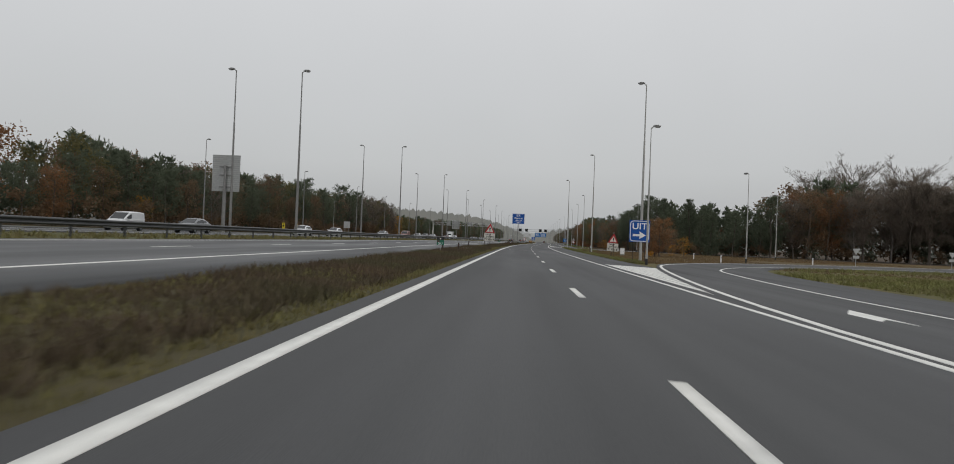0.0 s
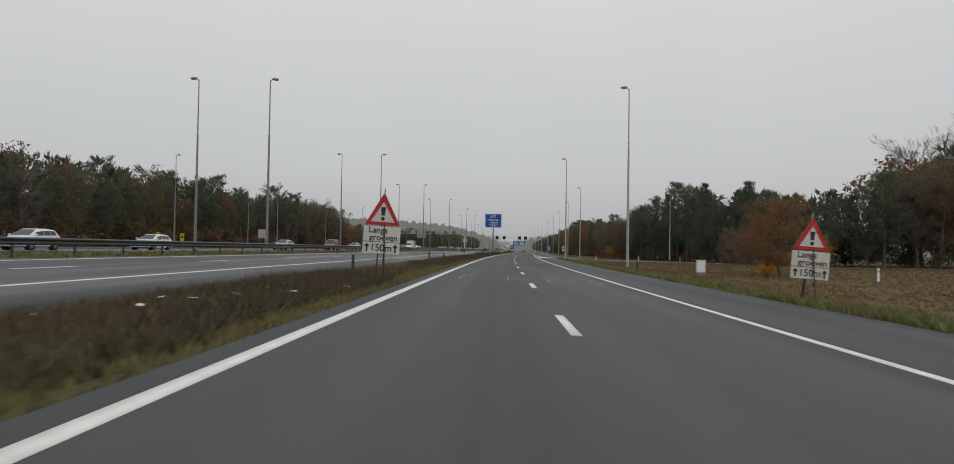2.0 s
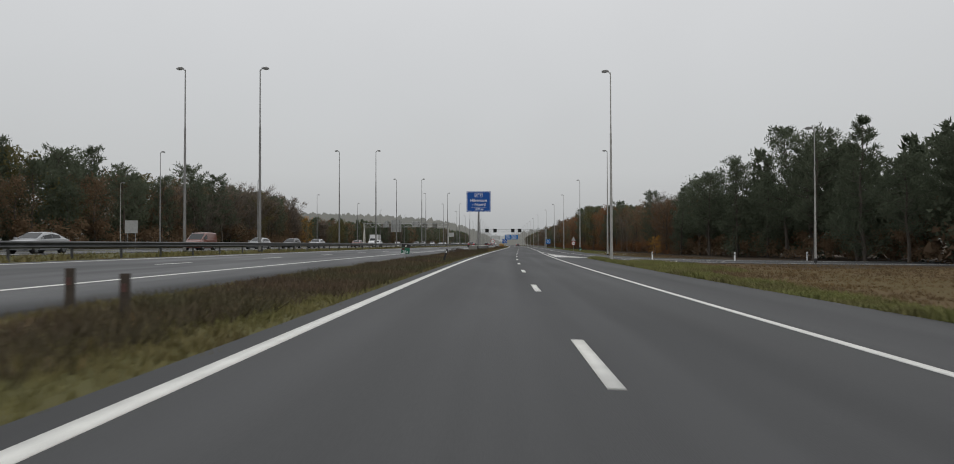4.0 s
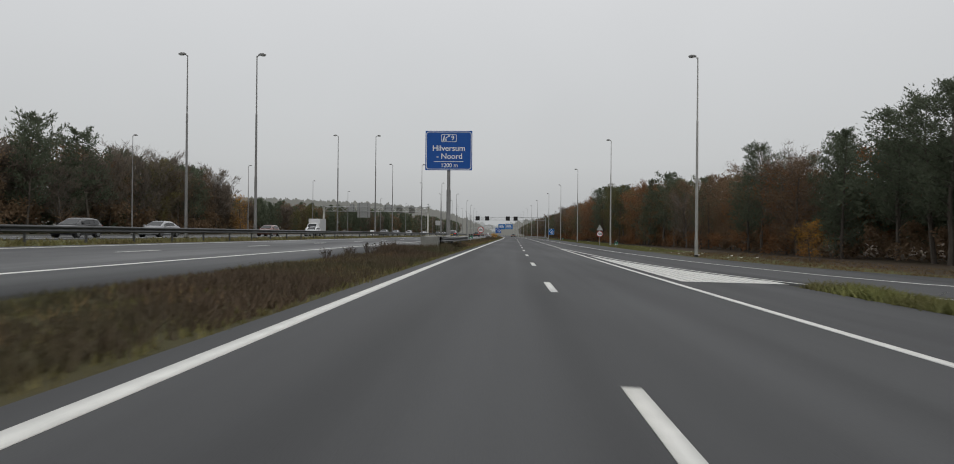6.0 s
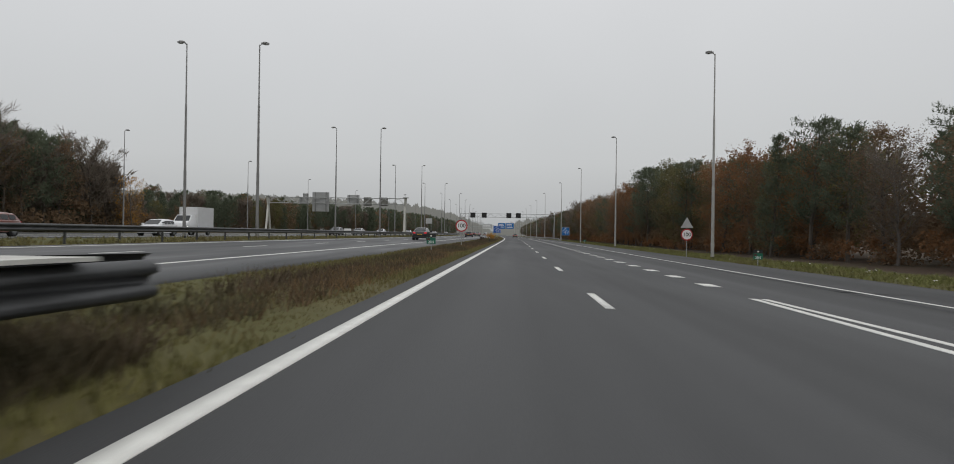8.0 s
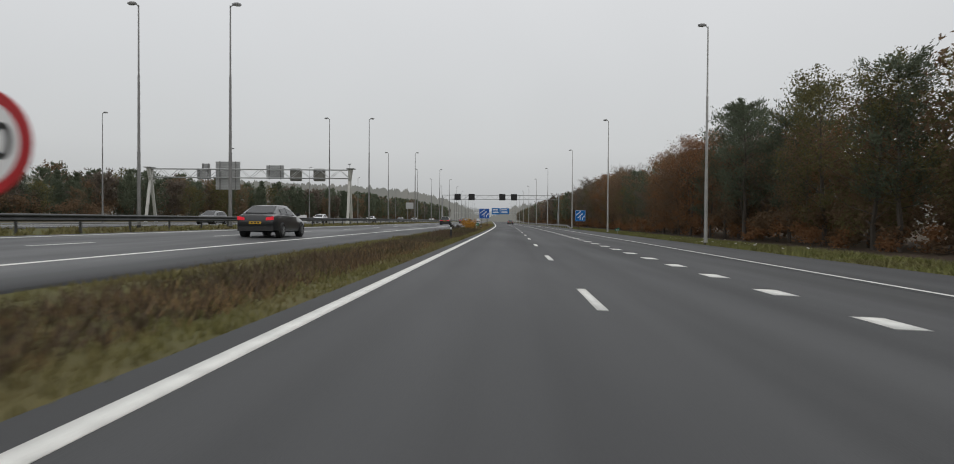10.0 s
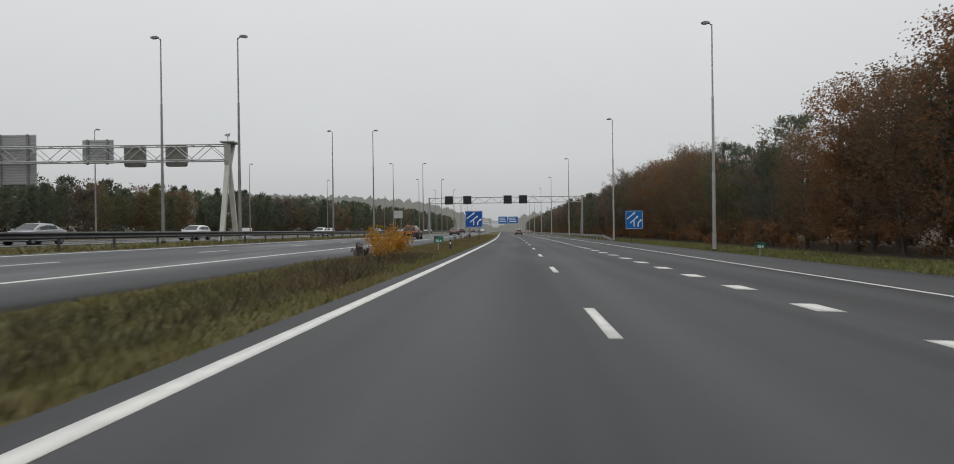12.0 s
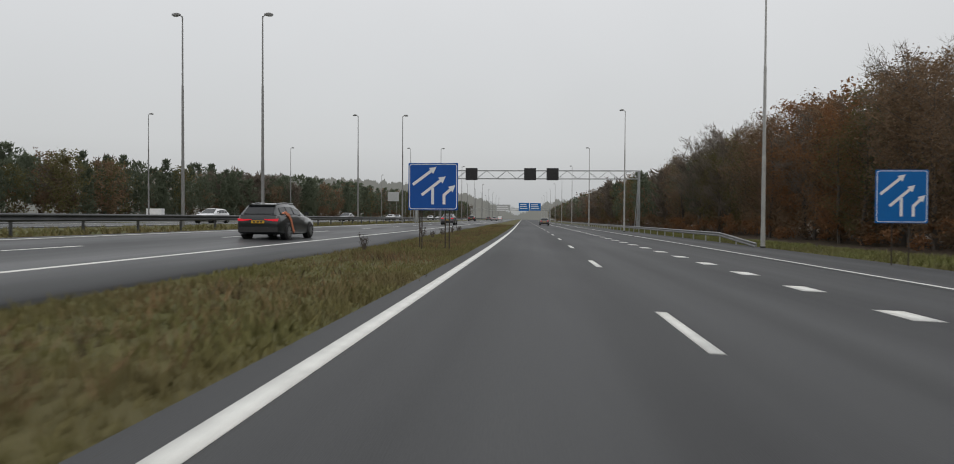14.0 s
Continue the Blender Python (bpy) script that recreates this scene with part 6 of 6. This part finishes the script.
def box_truck(place, turn):
    ob = thing("truck", "small white box truck with its headlights on", "truck", place, turn, "traffic")
    bm = bmesh.new()
    rings = [[(x, y, z) for x, z in ((0.9, 0.4), (0.95, 0.7), (0.95, 1.2), (w_, zt), (-w_, zt), (-0.95, 1.2), (-0.95, 0.7), (-0.9, 0.4))] for y, w_, zt in ((0.9, 0.84, 2.2), (1.75, 0.8, 2.18), (2.4, 0.88, 1.52), (3.0, 0.84, 1.3), (3.16, 0.76, 0.95))]
    loft(bm, rings)
    soft(part("cab", bm, CAR_PAINT["white"], ob))
    bm = bmesh.new()
    vadd(bm, [(-0.76, 2.42, 1.56), (0.76, 2.42, 1.56), (0.72, 1.88, 2.11), (-0.72, 1.88, 2.11), (-0.76, 2.36, 1.5), (0.76, 2.36, 1.5), (0.72, 1.82, 2.05), (-0.72, 1.82, 2.05)], [(0, 1, 2, 3), (4, 5, 6, 7), (0, 1, 5, 4), (1, 2, 6, 5), (2, 3, 7, 6), (3, 0, 4, 7)])
    part("windscreen", bm, GLASS, ob)
    bm = bmesh.new()
    box(bm, -1.05, 1.05, -3.1, 0.85, 0.75, 3.05, 0.04)
    part("cargo_box", bm, CAR_PAINT["white"], ob, "white cargo box")
    bm = bmesh.new()
    box(bm, -0.5, 0.5, -3.0, 2.6, 0.45, 0.7)
    part("chassis", bm, TRIM, ob)
    for x in (-0.86, 0.86):
        for y in (-2.0, 2.25):
            wheel(ob, x, y, 0.36)
        bm = bmesh.new()
        box(bm, x - 0.16, x + 0.16, 2.98, 3.12, 0.72, 0.9, 0.02)
        part("headlight", bm, WHITE_LAMP, ob, "lit headlight")
    return ob


LANE = -9.0
car("saloon", "black", "black saloon car with lit red tail lights", at(LANE, 291.0), road_lean(291), "tail")
car("estate", "slate", "dark grey estate car with an orange stripe and tail lights lit", at(LANE - 0.05, 386.0), road_lean(386), "tail", "rails")
car("hatch", "grey", "dark grey hatchback driving ahead on the same carriageway", at(5.3, 497.0), road_lean(497), "tail")
for kind, colour, o, s in (("saloon", "grey", -9.0, 452), ("hatch", "black", -12.6, 545), ("estate", "silver", -9.0, 606), ("hatch", "grey", -12.6, 640), ("van", "white", -9.0, 668)):
    car(kind, colour, {"grey": "grey", "black": "black", "silver": "silver", "white": "white"}[colour] + (" van" if kind == "van" else " car") + " driving away on the far carriageway", at(o, s), road_lean(s), "tail")
for kind, colour, o, s in (("van", "white", -36.0, 66.0), ("saloon", "grey", -30.0, 67.6), ("hatch", "white", -29.8, 101.0), ("estate", "white", -29.6, 117.0), ("saloon", "silver", -29.5, 153.5), ("van", "red", -29.5, 178.5),
                           ("estate", "silver", -29.5, 195.0), ("hatch", "black", -30.0, 209.5), ("saloon", "silver", -29.6, 221.0), ("hatch", "red", -29.6, 249.5), ("hatch", "white", -29.5, 269.5), ("estate", "grey", -30.0, 334.0),
                           ("saloon", "silver", -30.6, 355.5), ("hatch", "white", -30.0, 378.5), ("estate", "white", -29.6, 425.0), ("hatch", "white", -33.0, 444.0), ("saloon", "grey", -29.6, 478.0), ("estate", "white", -29.8, 520.0), ("hatch", "silver", -33.2, 548.0), ("saloon", "white", -29.6, 590.0), ("hatch", "white", -33.2, 640.0)):
    car(kind, colour, colour + {"van": " van", "hatch": " hatchback", "saloon": " saloon car", "estate": " estate car"}[kind] + " coming the other way, headlights on", at(o, s), 180 + road_lean(s), "head")
box_truck(at(-33.3, 284.5), 180 + road_lean(284))

# ---- small things along the road ----
for o, s in ((-2.9, 57.6), (-4.05, 56.2), (-4.2, 84.9), (-2.8, 115.3), (-4.2, 116.3), (-1.3, 299.5)):
    reflector_post(at(o, s, -0.18 if s < 200 else 0.0), plain=s < 200, name_label="short dark roadside post with a dull red reflector" if s < 200 else "short black roadside post with a white reflector")
for o, s in ((12.1, 104.0),):
    reflector_post(at(o, s), plain=True, name_label="short dark wooden roadside post in the verge")
for o, s in ((24.4, 79.5), (38.0, 88.5), (63, 98), (25.5, 96.9), (24, 171.5), (31, 172.0), (17.6, 178.5)):
    reflector_post(at(o, s), True)
reflector_post(at(-1.4, 347.8, -0.22))
lean = reflector_post(at(-1.36, 151.2))
lean.matrix_basis = lean.matrix_basis @ Matrix.Rotation(radians(17), 4, "Y")
marker_board(at(-3.6, 50.6), 0, "28.7", True)
marker_board(at(-2.85, 247.9), road_lean(248), "28.5", True)
marker_board(at(-1.9, 345.8), road_lean(346), "28.4", False, 4)
marker_board(at(-3.6, 149.0, 0.02), 0, "28.6", True, 6)
marker_board(at(16.1, 248.2, -0.06), road_lean(248), "28.5", True)
marker_board(at(15.95, 346.5), road_lean(346), "28.4")

cab = thing("roadside_cabinet", "white metal roadside cabinet on a dark plinth", "cabinet", at(16.95, 105.2), 0)
bm = bmesh.new()
box(bm, -0.37, 0.37, -0.2, 0.2, 0.12, 0.98, 0.02)
cb = part("body", bm, SIGN_WHITE, cab)
cab.scale.x = 0.8
bm = bmesh.new()
box(bm, -0.4, 0.4, -0.23, 0.23, 0.98, 1.03, 0.02)
part("lid", bm, SIGN_DULL, cab)
bm = bmesh.new()
box(bm, -0.33, 0.33, -0.212, -0.202, 0.18, 0.92)
dr = part("door", bm, SIGN_WHITE, cab)
bm = bmesh.new()
box(bm, 0.22, 0.25, -0.235, -0.212, 0.5, 0.64)
part("handle", bm, TRIM, dr)
bm = bmesh.new()
box(bm, -0.35, 0.35, -0.18, 0.18, -0.3, 0.12)
part("plinth", bm, CONCRETE, cab)
bm = bmesh.new()
tube(bm, (0.1, 0, 1.03), (0.1, 0, 1.3), 0.012, 0.012, 6)
part("aerial", bm, GALV, cab)

for o, s in ((-62.0, 181.0), (-61.5, 189.0)):
    y_ = thing("warning_board", "yellow warning board with a black symbol on a post", "road sign", at(o, s), 0, "yellow boards")
    f = shape(y_, "board", [(-0.38, 1.25), (0.38, 1.25), (0.38, 2.75), (-0.38, 2.75)], SIGN_YELLOW, 0.0, "yellow board", 0.03)
    shape(f, "symbol", shifted(disc(0.24, 18), 0, 2.0), BLACK, -0.031)
    shape(f, "symbol", [(-0.08, 2.35), (0.08, 2.35), (0.08, 2.6), (-0.08, 2.6)], BLACK, -0.031)
    poles(y_, (0.0,), -0.3, 2.6, 0.04, 0.05)

for o, s, w_, z0, z1 in ((-53.5, 209.0, 1.9, 2.3, 4.2), (-35.8, 556.0, 3.2, 5.4, 8.0), (46.4, 95.5, 0.9, 1.3, 2.2), (62, 101, 0.9, 1.3, 2.2)):
    b_ = thing("sign_back", "plain grey back of a road sign on posts", "road sign", at(o, s), 0)
    bm = bmesh.new()
    if o > 0:
        plate(bm, [(-0.5, z1), (0.0, z1 - 0.85), (0.5, z1)], 0.0, 0.03)
        box(bm, -0.4, 0.4, 0.0, 0.03, z0 - 0.4, z0 - 0.02)
    else:
        box(bm, -w_ / 2, w_ / 2, 0.0, 0.04, z0, z1)
    part("panel", bm, SIGN_BACK, b_)
    poles(b_, (0.0,) if o > 0 else (-w_ * 0.3, w_ * 0.3), -0.3, z1 - 0.1, 0.05, 0.09)

wb_ = thing("roadside_cabinet", "white box cabinet beyond the oncoming carriageway", "cabinet", at(-57, 466), 0)
bm = bmesh.new()
box(bm, -1.2, 1.2, -0.6, 0.6, -0.2, 1.9, 0.05)
part("body", bm, SIGN_WHITE, wb_)

rl = np.random.default_rng(77)
litter_v = []
for o0, o1, s0, s1, n_ in ((13.5, 21, 164, 176, 70), (16.5, 20.5, 296, 330, 60), (16.5, 20.5, 205, 262, 60), (-3.6, -1.2, 62, 74, 16)):
    for _ in range(n_):
        c_, a_ = at(rl.uniform(o0, o1), rl.uniform(s0, s1), rl.uniform(0.02, 0.12)), rl.uniform(0, 6.3)
        u_, v_ = Vector((math.cos(a_), math.sin(a_), rl.uniform(-0.3, 0.3))) * rl.uniform(0.04, 0.13), Vector((-math.sin(a_), math.cos(a_), rl.uniform(-0.2, 0.5))) * rl.uniform(0.03, 0.08)
        litter_v += [c_ - u_ - v_, c_ + u_ - v_, c_ + u_ + v_, c_ - u_ + v_]
tagged(new("litter", raw_mesh("litter", litter_v, np.arange(len(litter_v)).reshape(-1, 4), SIGN_DULL)), "scattered pale scraps and fallen leaves in the verge", "litter", kind="stuff")

# detector loops sawn into the asphalt
SEAL = mat("loop_sealant", (0.34, 0.34, 0.33), (0.10, 0.10, 0.10), 5.0, 0.7, fine=25)
for o0, o1 in ((0.9, 2.73), (4.31, 6.25)):
    for s0, s1 in ((79.75, 81.35), (82.4, 83.9)):
        for c, w_ in (([(o0 - 0.15, s0), (o1 + 0.15, s0)], 0.03), ([(o0 - 0.1, s1), (o1 + 0.12, s1)], 0.03), ([(o0, s0 - 0.1), (o0, s1 + 0.08)], 0.05), ([(o1, s0 - 0.08), (o1, s1 + 0.1)], 0.05)):
            setting("loop_seal", ribbon(c, w_, 0.004, smooth=False), SEAL, "", parent=near_road)
    setting("loop_seal", ribbon([(o1, 82.5), (o1 + 0.78, 81.9), (o1, 81.3)], 0.035, 0.0045, smooth=False), SEAL, "", parent=near_road)

# leafy shrubs and tall dead stalks on the grass strip


def shrub(place, height, width, material, label, count, seed, leaf=0.07, group="shrubs on the grass strip"):
    r = random.Random(seed)
    ob = thing("shrub", label, "shrub", place, r.uniform(0, 360), group)
    bm = bmesh.new()
    ends, sp = [], []
    for i in range(16):
        a, l_ = r.uniform(0, 2 * math.pi), r.uniform(0.4, 1.0)
        e = (math.cos(a) * width * 0.5 * l_, math.sin(a) * width * 0.5 * l_, height * r.uniform(0.45, 1.0))
        tube(bm, (0, 0, -0.1), e, 0.012, 0.004, 4)
        ends += [e, tuple(q * 0.7 for q in e)]
        sp += [width * 0.16, width * 0.14]
    part("stalk", bm, BARK, ob)
    vs, fs = leaves(ends, sp, count, leaf, 1.1)
    vs[:, 2] = np.maximum(vs[:, 2], 0.02)
    q = new("foliage", raw_mesh("foliage", vs, fs, material))
    q.parent = ob
    return ob


shrub(at(-2.3, 333.0), 1.15, 1.8, GOLD, "shrub with orange-yellow autumn leaves on the grass strip", 2000, 3, 0.085)
shrub(at(-2.1, 330.4), 0.8, 1.2, GOLD, "shrub with orange-yellow autumn leaves on the grass strip", 420, 4, 0.075)
shrub(at(20.2, 100.8), 0.7, 1.3, GOLD, "low yellow shrub on the brown heath", 1100, 5, 0.1, "")
DEAD = mat("dead_stalks", (0.035, 0.026, 0.02), (0.07, 0.05, 0.035), 2.0, 0.9, island=0.4)
rs = random.Random(31)
for k in range(30):
    s = rs.choice((rs.uniform(182, 200), rs.uniform(336, 352), rs.uniform(366, 440)))
    o = rs.uniform(-4.3, -3.7)
    shrub(at(o, s), rs.uniform(0.3, 0.55), rs.uniform(0.3, 0.6), DEAD, "dark dead weed stalks on the grass strip", 130, 100 + k, 0.05)
